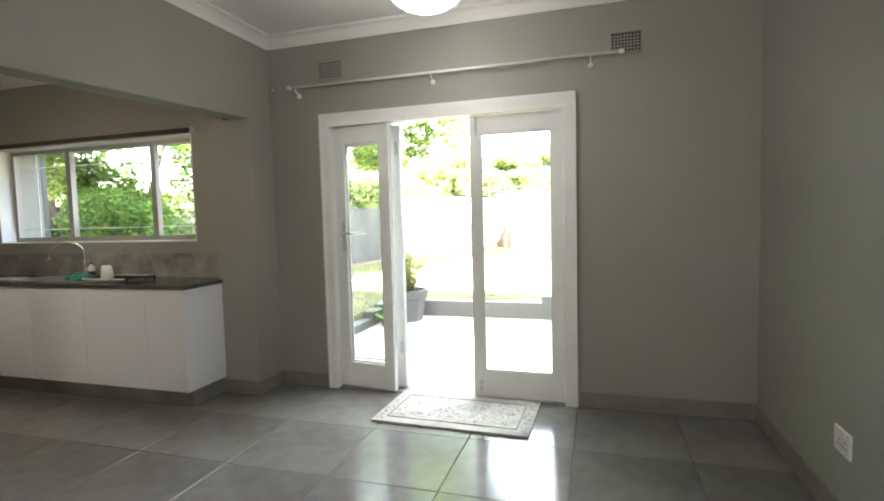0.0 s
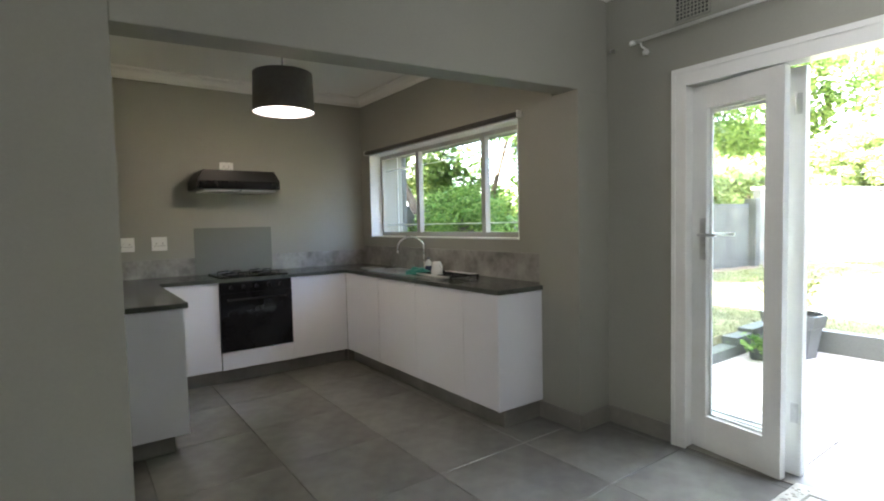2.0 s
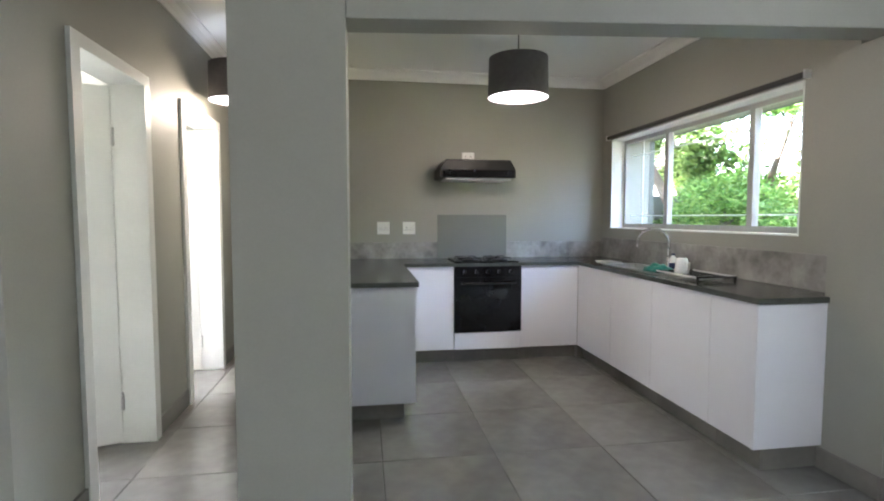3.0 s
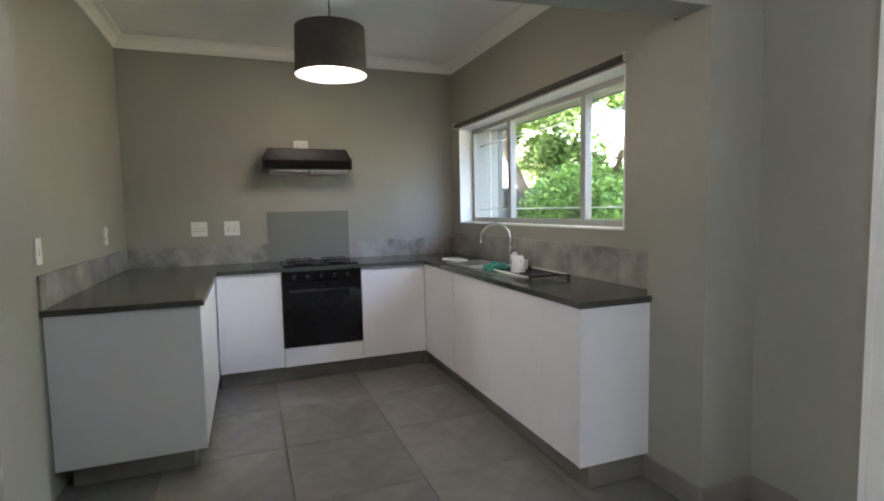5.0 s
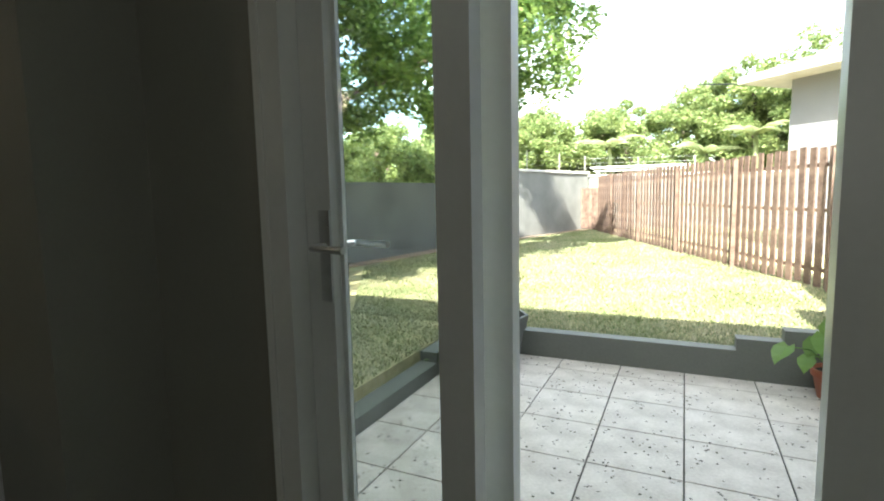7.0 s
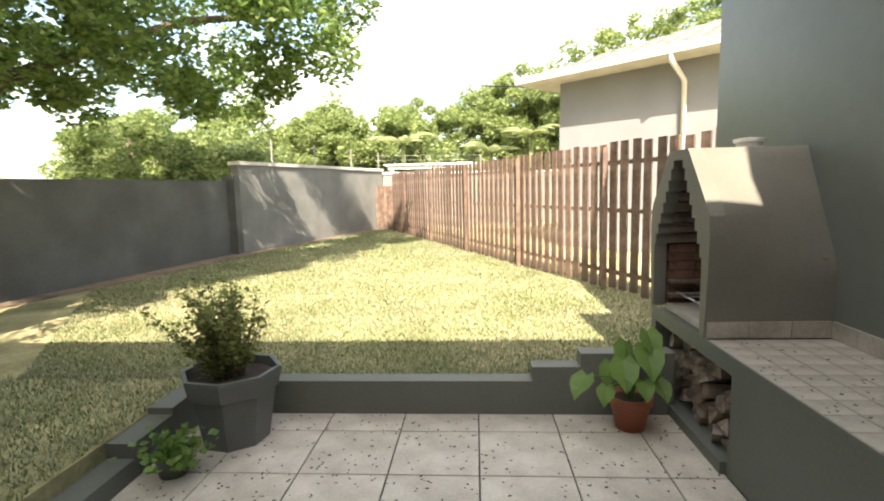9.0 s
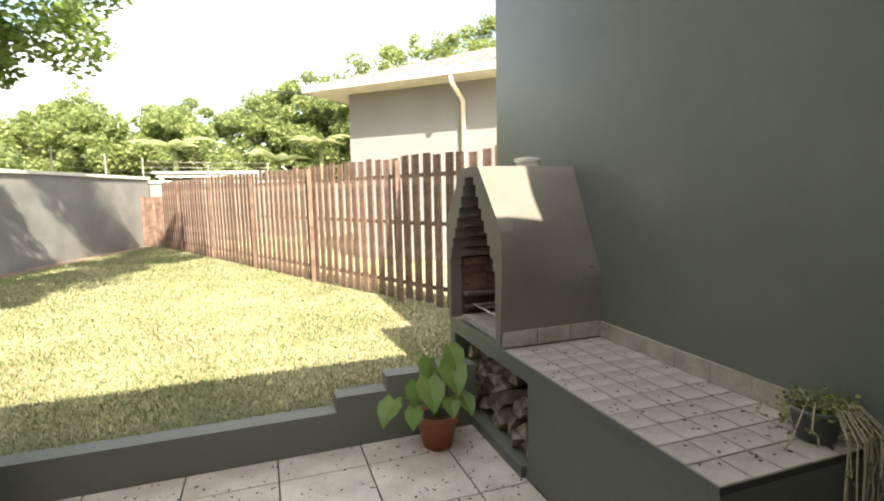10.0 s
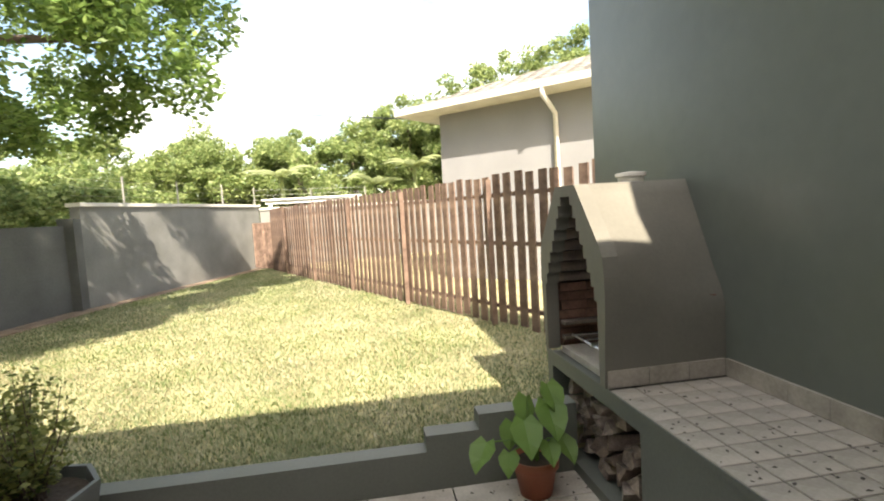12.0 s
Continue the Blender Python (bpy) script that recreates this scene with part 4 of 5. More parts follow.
bmesh.ops.recalc_face_normals(bm, faces=bm.faces)
for f in bm.faces:
    f.smooth = abs(f.normal.z) < 0.95
part("hood_shell", bm, M_BRAAI, braai, "taupe plastered hood leaning back to a chimney")
cap = bmesh.new()
lathe(cap, [(0.0, 1.57), (0.07, 1.57), (0.07, 1.6), (0.085, 1.605), (0.085, 1.625), (0, 1.635)], 24, 0.62, 7.0)
part("chimney_cap", cap, M_COPE, braai, "small pale round chimney cap", smooth=False)
bm = bmesh.new()
cube(bm, CX + 0.07, wall_x - 0.01, BY0 + 0.07, 7.33, CT - 0.02, CT + 0.02)
part("hearth", bm, M_PATIO, braai)
bm = bmesh.new()
for k in range(5):
    tube(bm, [(CX + 0.08, 6.66 + 0.13 * k, 0.66), (CX + 0.5, 6.66 + 0.13 * k, 0.66)], 0.006, 6)
for xx in (CX + 0.1, CX + 0.46):
    tube(bm, [(xx, 6.62, 0.655), (xx, 7.22, 0.655)], 0.006, 6)
part("grid", bm, M_STEEL, braai, "sooty steel cooking grid")

logs = random.Random(4)
for row in range(5):
    for col in range(8 - row % 2):
        ly, lz = 6.35 + col * 0.128 + (row % 2) * 0.06 + logs.uniform(-0.02, 0.02), 0.04 + row * 0.078
        if logs.random() < 0.12 * row - 0.2:
            continue
        r, L = logs.uniform(0.05, 0.08), logs.uniform(0.3, 0.44)
        ob = thing("firewood_log", "split piece of dry firewood stacked under the barbecue", "firewood", "firewood stack", (CX + 0.02 + logs.uniform(0, 0.09), ly, lz), logs.uniform(-16, 16))
        bm = bmesh.new()
        nn, q0 = logs.choice((3, 3, 4, 4, 5)), logs.uniform(0, 6.28)
        pts = [(r * math.cos(q * 2 * math.pi / nn + q0) * logs.uniform(0.7, 1.1), r * math.sin(q * 2 * math.pi / nn + q0) * logs.uniform(0.5, 0.95)) for q in range(nn)]
        prism(bm, pts, "x", 0, L)
        bmesh.ops.subdivide_edges(bm, edges=[e for e in bm.edges if e.calc_length() > 0.2], cuts=3)
        for v in bm.verts:
            v.co += Vector((logs.uniform(-0.02, 0.02), logs.uniform(-0.008, 0.008), logs.uniform(-0.008, 0.008)))
        part("split_wood", bm, M_LOG, ob)


# ---- plants in pots ----
def blade(bm, base, direction, length, width, up=(0, 0, 1)):
    """A heart-shaped leaf, folded along its middle."""
    d = Vector(direction).normalized()
    s = d.cross(Vector(up)).normalized()
    u = s.cross(d)
    mids = [Vector(base) + d * length * f - u * length * 0.18 * f * f for f in (0.0, 0.25, 0.55, 0.8, 1.0)]
    ws = [0.25, 0.5, 0.42, 0.22, 0.0]
    c = [bm.verts.new(p) for p in mids]
    for sgn in (1, -1):
        e = [bm.verts.new(p + s * sgn * width * w + u * width * 0.14 * (w > 0) - d * (0.12 * length if i == 0 else 0)) for i, (p, w) in enumerate(zip(mids, ws))]
        for i in range(4):
            if i == 3:
                bm.faces.new((c[3], c[4], e[3]))
            else:
                bm.faces.new((c[i], c[i + 1], e[i + 1], e[i]))


def pot(parent, prof, mat, n=28):
    bm = bmesh.new()
    lathe(bm, prof, n)
    return part("pot", bm, mat, parent, smooth=n > 12)


big = thing("potted_shrub", "small-leaved shrub in a large dark grey octagonal pot", "potted plant", at=(-2.47, 6.64, PATIO), turn=12)
pot(big, [(0.0, 0), (0.195, 0), (0.245, 0.30), (0.265, 0.31), (0.285, 0.41), (0.285, 0.43), (0.262, 0.43), (0.25, 0.37), (0.0, 0.37)], M_POT, 8)
bm = bmesh.new()
lathe(bm, [(0.0, 0.385), (0.24, 0.38), (0.25, 0.36)], 12)
part("soil", bm, M_SOIL, big)
rs = random.Random(11)
tips = []
for k in range(46):
    a, lean, L = rs.uniform(0, 6.28), rs.uniform(0.05, 0.95), rs.uniform(0.28, 0.58)
    b0 = Vector((rs.uniform(-0.08, 0.08), rs.uniform(-0.08, 0.08), 0.37))
    d = Vector((math.cos(a) * lean, math.sin(a) * lean, 1)).normalized()
    pts = [b0 + d * L * f + Vector((0, 0, 0.06 * f * f)) for f in (0, 0.35, 0.7, 1.0)]
    bm = bmesh.new()
    tube(bm, pts, [0.006, 0.004, 0.003, 0.0015], 5)
    part("branch", bm, M_BARK, big)
    for f in np.linspace(0.25, 1.05, 20):
        tips.append(b0 + d * L * f + Vector((rs.gauss(0, 0.018), rs.gauss(0, 0.018), 0.06 * f * f + rs.gauss(0, 0.014))))
lv = leaves("leaf_mass", np.array([tuple(p) for p in tips for _ in range(4)]) + np.random.RandomState(3).normal(size=(len(tips) * 4, 3)) * 0.018, 0.034, M_LEAFY, 5)
lv.parent = big
tagged(lv, kind="stuff")

small = thing("small_potted_plant", "small bright green leafy plant in a grey pot", "potted plant", at=(-2.62, 6.24, PATIO))
pot(small, [(0, 0), (0.07, 0), (0.09, 0.12), (0.095, 0.13), (0.085, 0.13), (0.08, 0.1), (0, 0.1)], M_POT, 20)
lv = leaves("leaf_mass", np.random.RandomState(8).normal(size=(260, 3)) * np.array([0.075, 0.07, 0.045]) + np.array([0.03, -0.03, 0.15]), 0.05, M_LEAFB, 6, slim=0.8)
lv.parent = small
tagged(lv, kind="stuff")

philo = thing("potted_philodendron", "heart-leaved plant in a terracotta plastic pot", "potted plant", at=(-0.10, 6.80, PATIO))
pot(philo, [(0, 0), (0.085, 0), (0.115, 0.15), (0.128, 0.155), (0.13, 0.205), (0.118, 0.205), (0.11, 0.18), (0, 0.18)], M_TERRA, 28)
bm = bmesh.new()
lathe(bm, [(0, 0.186), (0.1, 0.184), (0.11, 0.178)], 16)
part("soil", bm, M_SOIL, philo)
rp = random.Random(5)
heads = [(-0.28, -0.1, 0.36, 0.17), (-0.17, -0.12, 0.30, 0.13), (-0.08, -0.1, 0.45, 0.2), (0.06, -0.06, 0.52, 0.21), (0.1, 0.04, 0.42, 0.17), (0.0, 0.1, 0.5, 0.18), (-0.1, 0.06, 0.38, 0.15), (0.12, -0.1, 0.33, 0.14), (0.03, -0.14, 0.34, 0.13), (0.08, -0.02, 0.6, 0.17)]
for hx, hy, hz, ln in heads:
    bm = bmesh.new()
    tube(bm, [(rp.uniform(-0.02, 0.02), rp.uniform(-0.02, 0.02), 0.18), (hx * 0.5, hy * 0.5, 0.12 + hz * 0.6), (hx, hy, hz)], 0.0045, 6)
    part("stem", bm, M_LEAFB, philo)
    bm = bmesh.new()
    blade(bm, (hx, hy, hz), (hx * 0.8 + rp.uniform(-0.05, 0.05), hy - 0.12, -0.16), ln, ln * 0.85)
    part("leaf", bm, M_LEAFB, philo)

trail = thing("trailing_plant", "small pot of string-like trailing succulent on the counter end", "potted plant", at=(0.77, 5.21, CT))
pot(trail, [(0, 0), (0.06, 0), (0.08, 0.1), (0.085, 0.1), (0.085, 0.115), (0.075, 0.115), (0.07, 0.09), (0, 0.09)], M_POT, 20)
rt = random.Random(9)
bm, dots = bmesh.new(), []
for k in range(26):
    a = rt.uniform(0, 6.28) if k < 12 else rt.uniform(3.6, 5.6)
    r1, drop = rt.uniform(0.11, 0.17), rt.uniform(0.1, 0.55) if k >= 12 else rt.uniform(0.02, 0.09)
    c, s = math.cos(a), math.sin(a)
    if c > 0.5:
        c = 0.5
    out = Vector((c * r1, s * r1 if k < 12 else -0.15 - rt.uniform(0, 0.05), 0))
    pts = [Vector((0, 0, 0.1)), out * 0.6 + Vector((0, 0, 0.15)), out + Vector((0, 0, 0.08)), out * 1.05 + Vector((rt.uniform(-0.03, 0.03), 0, 0.08 - drop * 0.5)), out + Vector((rt.uniform(-0.05, 0.05), rt.uniform(-0.02, 0.02), 0.08 - drop))]
    tube(bm, pts, 0.0028, 5)
    for p, q in zip(pts, pts[1:]):
        for f in np.linspace(0, 1, 3):
            dots.append(tuple(p.lerp(q, f) + Vector((rt.gauss(0, 0.008), rt.gauss(0, 0.008), rt.gauss(0, 0.008)))))
part("trailing_stems", bm, M_VINE, trail, "pale dry trailing stems")
dots += [(rt.gauss(0, 0.05), rt.gauss(0, 0.05), 0.13 + rt.gauss(0, 0.02)) for _ in range(240)]
lv = leaves("leaf_mass", np.array(dots), 0.018, M_LEAFY, 12, slim=0.9)
lv.parent = trail
tagged(lv, kind="stuff")


# ---- garden ----
def lawn_z(x, y):
    return LAWN + 0.004 * max(0.0, y - 8)


bm = bmesh.new()
cube(bm, -60, 60, KF + 0.13, 120, -0.5, LAWN - 0.01)
cube(bm, -60, -8.05, -40, KF + 0.13, -0.5, LAWN - 0.01)
cube(bm, -8.05, -2.95, D2 + 0.05, KF + 0.13, -0.5, LAWN - 0.01)
cube(bm, 1.3, 60, -40, KF + 0.13, -0.5, LAWN - 0.01)
cube(bm, 1.1, 1.3, D2, KF + 0.13, -0.5, LAWN - 0.01)
cube(bm, -8.05, 1.3, -40, -3.4, -0.5, LAWN - 0.01)
ground = tagged(part("ground", bm, M_EARTH), "dry patchy lawn ground", kind="structure")
structure(block("floor", -6.8, E + 0.2, -3.4, D2, -0.25, -0.006, M_GROUT), "screed under the floor tiles")

F0, U = Vector((1.55, 7.75, 0)), Vector((-0.406, 0.914, 0)).normalized()
NF = Vector((U.y, -U.x, 0))
fence = thing("picket_fence", "weathered red-brown timber picket fence across the lawn", "fence")
FL = 12.3
k, s = 0, 0.0
picket_mesh = None
fr = random.Random(2)
while s < FL:
    if picket_mesh is None:
        bm = bmesh.new()
        cube(bm, -0.055, 0.055, -0.01, 0.01, 0, 1.70)
        picket_mesh = mesh_of("picket", bm, M_WOOD)
    ob = new("picket", picket_mesh)
    ob.parent = fence
    p = F0 + U * s
    ob.matrix_basis = Matrix.Translation((p.x, p.y, LAWN + 0.02 + fr.uniform(-0.02, 0.02))) @ Matrix.Rotation(math.atan2(U.y, U.x) + fr.uniform(-0.06, 0.06), 4, "Z") @ Matrix.Rotation(fr.uniform(-0.012, 0.012), 4, "Y")
    s += 0.18
for z in (0.22, 0.95, 1.5):
    a, b = F0 + NF * 0.03, F0 + U * FL + NF * 0.03
    bm = bmesh.new()
    tube(bm, [(a.x, a.y, z + LAWN), (b.x, b.y, z + LAWN)], 0.032, 4)
    part("rail", bm, M_WOOD, fence)
s = 0.35
while s < FL:
    p = F0 + U * s - NF * 0.045
    bm = bmesh.new()
    cube(bm, p.x - 0.03, p.x + 0.03, p.y - 0.03, p.y + 0.03, LAWN - 0.1, LAWN + 1.68)
    part("post", bm, M_WOOD, fence)
    s += 2.1
gate = thing("garden_gate", "low red-brown timber slat gate at the end of the fence", "gate")
g0 = F0 + U * (FL + 0.05)
for k in range(9):
    p = g0 + Vector((-0.09, 0.13, 0)) * k
    block("slat", p.x - 0.045, p.x + 0.045, p.y - 0.012, p.y + 0.012, LAWN + 0.05, LAWN + 1.35, M_WOOD, gate)
for z in (0.4, 1.15):
    bm = bmesh.new()
    tube(bm, [(g0.x, g0.y + 0.03, LAWN + z), (g0.x - 0.72, g0.y + 1.07, LAWN + z)], 0.03, 4)
    part("rail", bm, M_WOOD, gate)


def yard_wall(name, a, b, z, thick=0.2, cope=True, label="grey plastered garden wall", mat=None):
    ob = tagged(new(name), label, kind="structure")
    d = Vector((b[0] - a[0], b[1] - a[1], 0))
    ob.matrix_basis = pose(a[0], a[1], 0, 0, 0, math.degrees(math.atan2(d.y, d.x)))
    block("masonry", 0, d.length, 0, thick, -0.1, z, mat or M_YARD, ob, bev=0.01)
    if cope:
        block("coping", -0.03, d.length + 0.03, -0.05, thick + 0.05, z, z + 0.07, M_COPE, ob, "white plastered coping", bev=0.01)
    return ob


# Left wall takes the darkened grey that carries the tree shade
yard_wall("yard_wall_left", (-7.95, 2.0), (-5.97, 14.05), 1.62, cope=False, label="grey garden wall under the trees, tree shade in its colour", mat=M_YARD_SHADED)
yard_wall("yard_wall_far", (-5.84, 14.15), (-4.0, 20.4), 1.95)
yard_wall("yard_wall_back", (-3.98, 20.45), (6.0, 23.4), 1.85)
# Pier shares the left wall's grey with shade in the colour
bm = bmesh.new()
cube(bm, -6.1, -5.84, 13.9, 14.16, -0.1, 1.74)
tagged(part("wall_pier", bm, M_YARD_SHADED), "grey pier where two garden walls meet", kind="structure")

bm = bmesh.new()
prism(bm, [(-7.6, 4.2), (-7.25, 4.2), (-6.45, 9.5), (-5.5, 14.2), (-3.75, 20.2), (-4.02, 20.35), (-5.85, 14.1), (-5.98, 14.0)], "z", LAWN - 0.2, LAWN + 0.012)
structure(part("earth_strip", bm, M_DIRT), "bare brown earth strip along the garden wall foot")

pergola = thing("carport", "white steel framed carport beyond the garden wall", "carport")
for x, y in ((-3.9, 21.6), (-1.2, 22.4), (-3.9, 25.0)):
    block("post", x, x + 0.1, y, y + 0.1, LAWN - 0.05, 2.05, M_WHITE, pergola)
block("roof_beam", -4.0, -1.0, 21.6, 21.72, 2.05, 2.17, M_WHITE, pergola)
block("roof_sheet", -4.1, -0.9, 21.5, 25.2, 2.17, 2.22, M_WHITE, pergola)

for i, (x, y) in enumerate([(-5.6, 15.3), (-5.12, 16.9), (-4.6, 18.7), (-4.12, 20.4), (-2.5, 20.95), (-0.8, 21.45)]):
    ob = thing("electric_fence_post", "thin pale post carrying wires on the garden wall", "fence post", "electric fence posts", (x + 0.02, y, 2.0 if x < -4 else 1.9))
    block("post", -0.015, 0.015, -0.015, 0.015, 0, 0.55, M_ALU, ob)
wires = thing("electric_fence_wires", "thin wires strung along the garden wall posts", "wire")
bm = bmesh.new()
for z in (2.15, 2.3, 2.45):
    tube(bm, [(-5.95, 14.15, z), (-4.1, 20.4, z), (-0.7, 21.45, z)], 0.004, 4)
part("wire", bm, M_STEEL, wires)
cable = thing("overhead_cable", "dark overhead service cable between the trees and house", "cable")
bm = bmesh.new()
tube(bm, [(-9, 30, 7.2), (-3.5, 24, 5.4), (0.2, 17.5, 3.9), (1.4, 15.6, 3.5)], 0.015, 5)
part("cable_run", bm, M_BLACKM, cable)

# neighbour's house
house = thing("neighbour_house", "pale grey plastered single-storey house beyond the fence", "house", at=(0.75, 14.6, 0), turn=-44)
block("wall", 0, 8.0, 0, 7.0, -0.1, 3.5, M_HOUSE, house)
block("wall_panel", 0.0, 8.0, -0.02, 0, -0.1, 2.75, M_HOUSE, house, "slightly proud lower plaster band")
bm = bmesh.new()
o = 0.55
e = [Vector(p) for p in ((-o, -o, 3.5), (8 + o, -o, 3.5), (8 + o, 7 + o, 3.5), (-o, 7 + o, 3.5))]
r0, r1 = Vector((3.5, 3.5, 4.95)), Vector((4.8, 3.5, 4.95))


def roof_face(bm, a, b, c, d, rows=16):
    """Overlapping tile courses between eave a-b and ridge d-c."""
    for k in range(rows):
        f0, f1 = k / rows, (k + 1) / rows
        p, q = a.lerp(d, f0), b.lerp(c, f0)
        r, s = b.lerp(c, f1), a.lerp(d, f1)
        up = Vector((0, 0, 0.035))
        cols = max(2, int((q - p).length / 0.3))
        prev = None
        for j in range(cols * 2 + 1):
            g = j / (cols * 2)
            w = Vector((0, 0, 0.03 if j % 2 else 0.0))
            pair = (bm.verts.new(p.lerp(q, g) + up + w), bm.verts.new(s.lerp(r, g) + w), bm.verts.new(p.lerp(q, g)))
            if prev:
                bm.faces.new((prev[0], pair[0], pair[1], prev[1]))
                bm.faces.new((prev[2], pair[2], pair[0], prev[0]))
            prev = pair


roof_face(bm, e[0], e[1], r1, r0)
roof_face(bm, e[3], e[0], r0, r0 + Vector((0, 0, 0)))
roof_face(bm, e[2], e[3], r0, r1)
roof_face(bm, e[1], e[2], r1, r1 + Vector((0, 0, 0)))
tagged(part("roof_tiles", bm, M_ROOF, house, "tan profiled tile hip roof"), kind="stuff")
block("soffit", -o, 8 + o, -o, 7 + o, 3.4, 3.43, M_COPE, house)
bm = bmesh.new()
for a, b, c, d in ((-o - 0.09, 8 + o, -o - 0.1, -o), (-o - 0.1, -o, -o, 7 + o)):
    cube(bm, a, b, c, d, 3.4, 3.52)
bevel(bm, 0.015)
part("gutter", bm, M_COPE, house, "cream eaves gutter")
bm = bmesh.new()
tube(bm, [(2.5, -o - 0.05, 3.42), (2.5, -o - 0.05, 3.3), (2.5, -0.08, 3.05), (2.5, -0.06, 0.1)], 0.045, 8)
part("downpipe", bm, M_COPE, house, "cream rainwater downpipe", smooth=True)

far_house = thing("white_building", "white plastered building beyond the side garden wall", "house")
block("wall", -19, -14, 4.0, 11.0, -0.1, 4.2, M_CEIL, far_house)
block("column", -13.9, -13.6, 4.5, 4.8, -0.1, 4.2, M_COPE, far_house)
bm = bmesh.new()
prism(bm, [(3.7, 4.2), (11.3, 4.2), (7.5, 5.8)], "x", -19.3, -13.7)
part("roof", bm, M_ROOF, far_house)


# ---- trees ----
def tree(name, label, base, crowns, limbs, trunk_r, per, size, mat, seed, category="tree"):
    ob = thing(name, label, category)
    bm = bmesh.new()
    tube(bm, limbs[0], [trunk_r * (1 - 0.55 * i / (len(limbs[0]) - 1)) for i in range(len(limbs[0]))], 10)
    part("trunk", bm, M_BARK, ob, smooth=True)
    for l in limbs[1:]:
        bm = bmesh.new()
        tube(bm, l, [trunk_r * 0.45 * (1 - 0.8 * i / (len(l) - 1)) + 0.01 for i in range(len(l))], 7)
        part("limb", bm, M_BARK, ob, smooth=True)
    pts = clump_points(crowns, per, seed)
    c = leaves("crown", pts, size, mat, seed + 1)
    c.parent = ob
    tagged(c, kind="stuff")
    return ob


def scatter_clumps(center, radii, count, r, seed, floor=None):
    g = np.random.RandomState(seed)
    out = []
    while len(out) < count:
        d = g.normal(size=3)
        d /= np.linalg.norm(d)
        f = g.uniform(0.35, 1.0) ** 0.5
        p = np.array(center) + d * f * np.array(radii)
        if floor is not None and p[2] < floor:
            continue
        s = g.uniform(0.6, 1.25) * r
        out.append((p[0], p[1], p[2], s, s * g.uniform(0.6, 0.95)))
    return out


# Second and third clump groups: added above the view to shade wall and lawn
tree("garden_tree", "large spreading broadleaf tree shading part of the lawn", None,
     scatter_clumps((-6.2, 10.9, 5.15), (5.0, 3.2, 2.9), 190, 0.5, 21, 2.6) + scatter_clumps((-7.4, 8.0, 5.6), (2.6, 3.4, 1.2), 44, 0.55, 22, 4.4) + scatter_clumps((-5.4, 6.0, 5.4), (2.4, 2.1, 0.7), 46, 0.5, 23, 4.4),
     [[(-8.6, 9.0, 0), (-8.4, 9.2, 1.3), (-8.0, 9.8, 2.6), (-7.6, 10.4, 4.4)], [(-8.2, 9.5, 1.8), (-7.0, 10.4, 3.0), (-5.2, 11.4, 3.9), (-3.8, 12.0, 4.1)], [(-8.1, 9.7, 2.3), (-6.9, 9.2, 3.6), (-5.6, 8.6, 4.6)], [(-7.9, 10, 3), (-9.2, 11.0, 4.4), (-10.2, 12.0, 5.2)], [(-7.7, 10.3, 3.9), (-7.0, 12.2, 5.2), (-6.4, 13.6, 6.0)]],
     0.24, 560, 0.105, M_LEAF, 31)
# Last two clump groups: high crown added mainly to shade the garden wall
tree("window_tree", "slender leaning tree outside the kitchen window", None,
     scatter_clumps((-6.8, 6.5, 2.6), (2.5, 1.3, 1.3), 62, 0.38, 41, 1.3) + scatter_clumps((-7.9, 5.2, 2.75), (1.5, 0.6, 0.55), 30, 0.35, 42, 2.1) + scatter_clumps((-8.0, 7.0, 4.9), (3.0, 3.2, 1.8), 40, 0.62, 44, 3.2) + scatter_clumps((-6.1, 7.2, 4.4), (2.7, 2.8, 1.0), 75, 0.55, 45, 3.0),
     [[(-5.5, 5.0, 0), (-6.35, 5.0, 1.02), (-7.35, 5.05, 2.04), (-8.0, 5.2, 3.2)], [(-6.2, 5.8, 1.2), (-5.9, 5.8, 2.0), (-5.6, 5.9, 2.9)], [(-8.0, 6.0, 0.1), (-8.2, 6.1, 1.3), (-8.9, 6.4, 2.8)], [(-8.1, 6.1, 1.0), (-7.7, 6.2, 1.9), (-7.2, 6.3, 2.8)]],
     0.1, 420, 0.085, M_LEAF, 43)
tree("window_shrub", "green bushy shrub below the kitchen window", None,
     scatter_clumps((-6.0, 5.4, 1.1), (1.3, 0.6, 0.65), 30, 0.3, 51, 0.3),
     [[(-6.3, 5.2, 0), (-6.3, 5.2, 0.9)]], 0.04, 420, 0.06, M_LEAFB, 53, "shrub")
g = random.Random(77)
for k in range(13):
    x = -17 + k * 1.75 + g.uniform(-0.5, 0.5)
    y = 26.5 + g.uniform(-1.5, 2.5) - (2.0 if k > 9 else 0)
    h = g.uniform(4.3, 6.0) + (0.4 if 5 < k < 9 else 0)
    tree("background_tree", "dense green tree in the belt beyond the walls", None,
         scatter_clumps((x, y, h * 0.55), (1.9, 1.6, h * 0.45), 95, 0.44, 100 + k, 0.6),
         [[(x, y, 0), (x + 0.1, y, h * 0.4), (x, y + 0.1, h * 0.8)], [(x, y, h * 0.4), (x + 0.8, y - 0.3, h * 0.75)]],
         0.16, 250, 0.14, M_LEAF2, 200 + k)
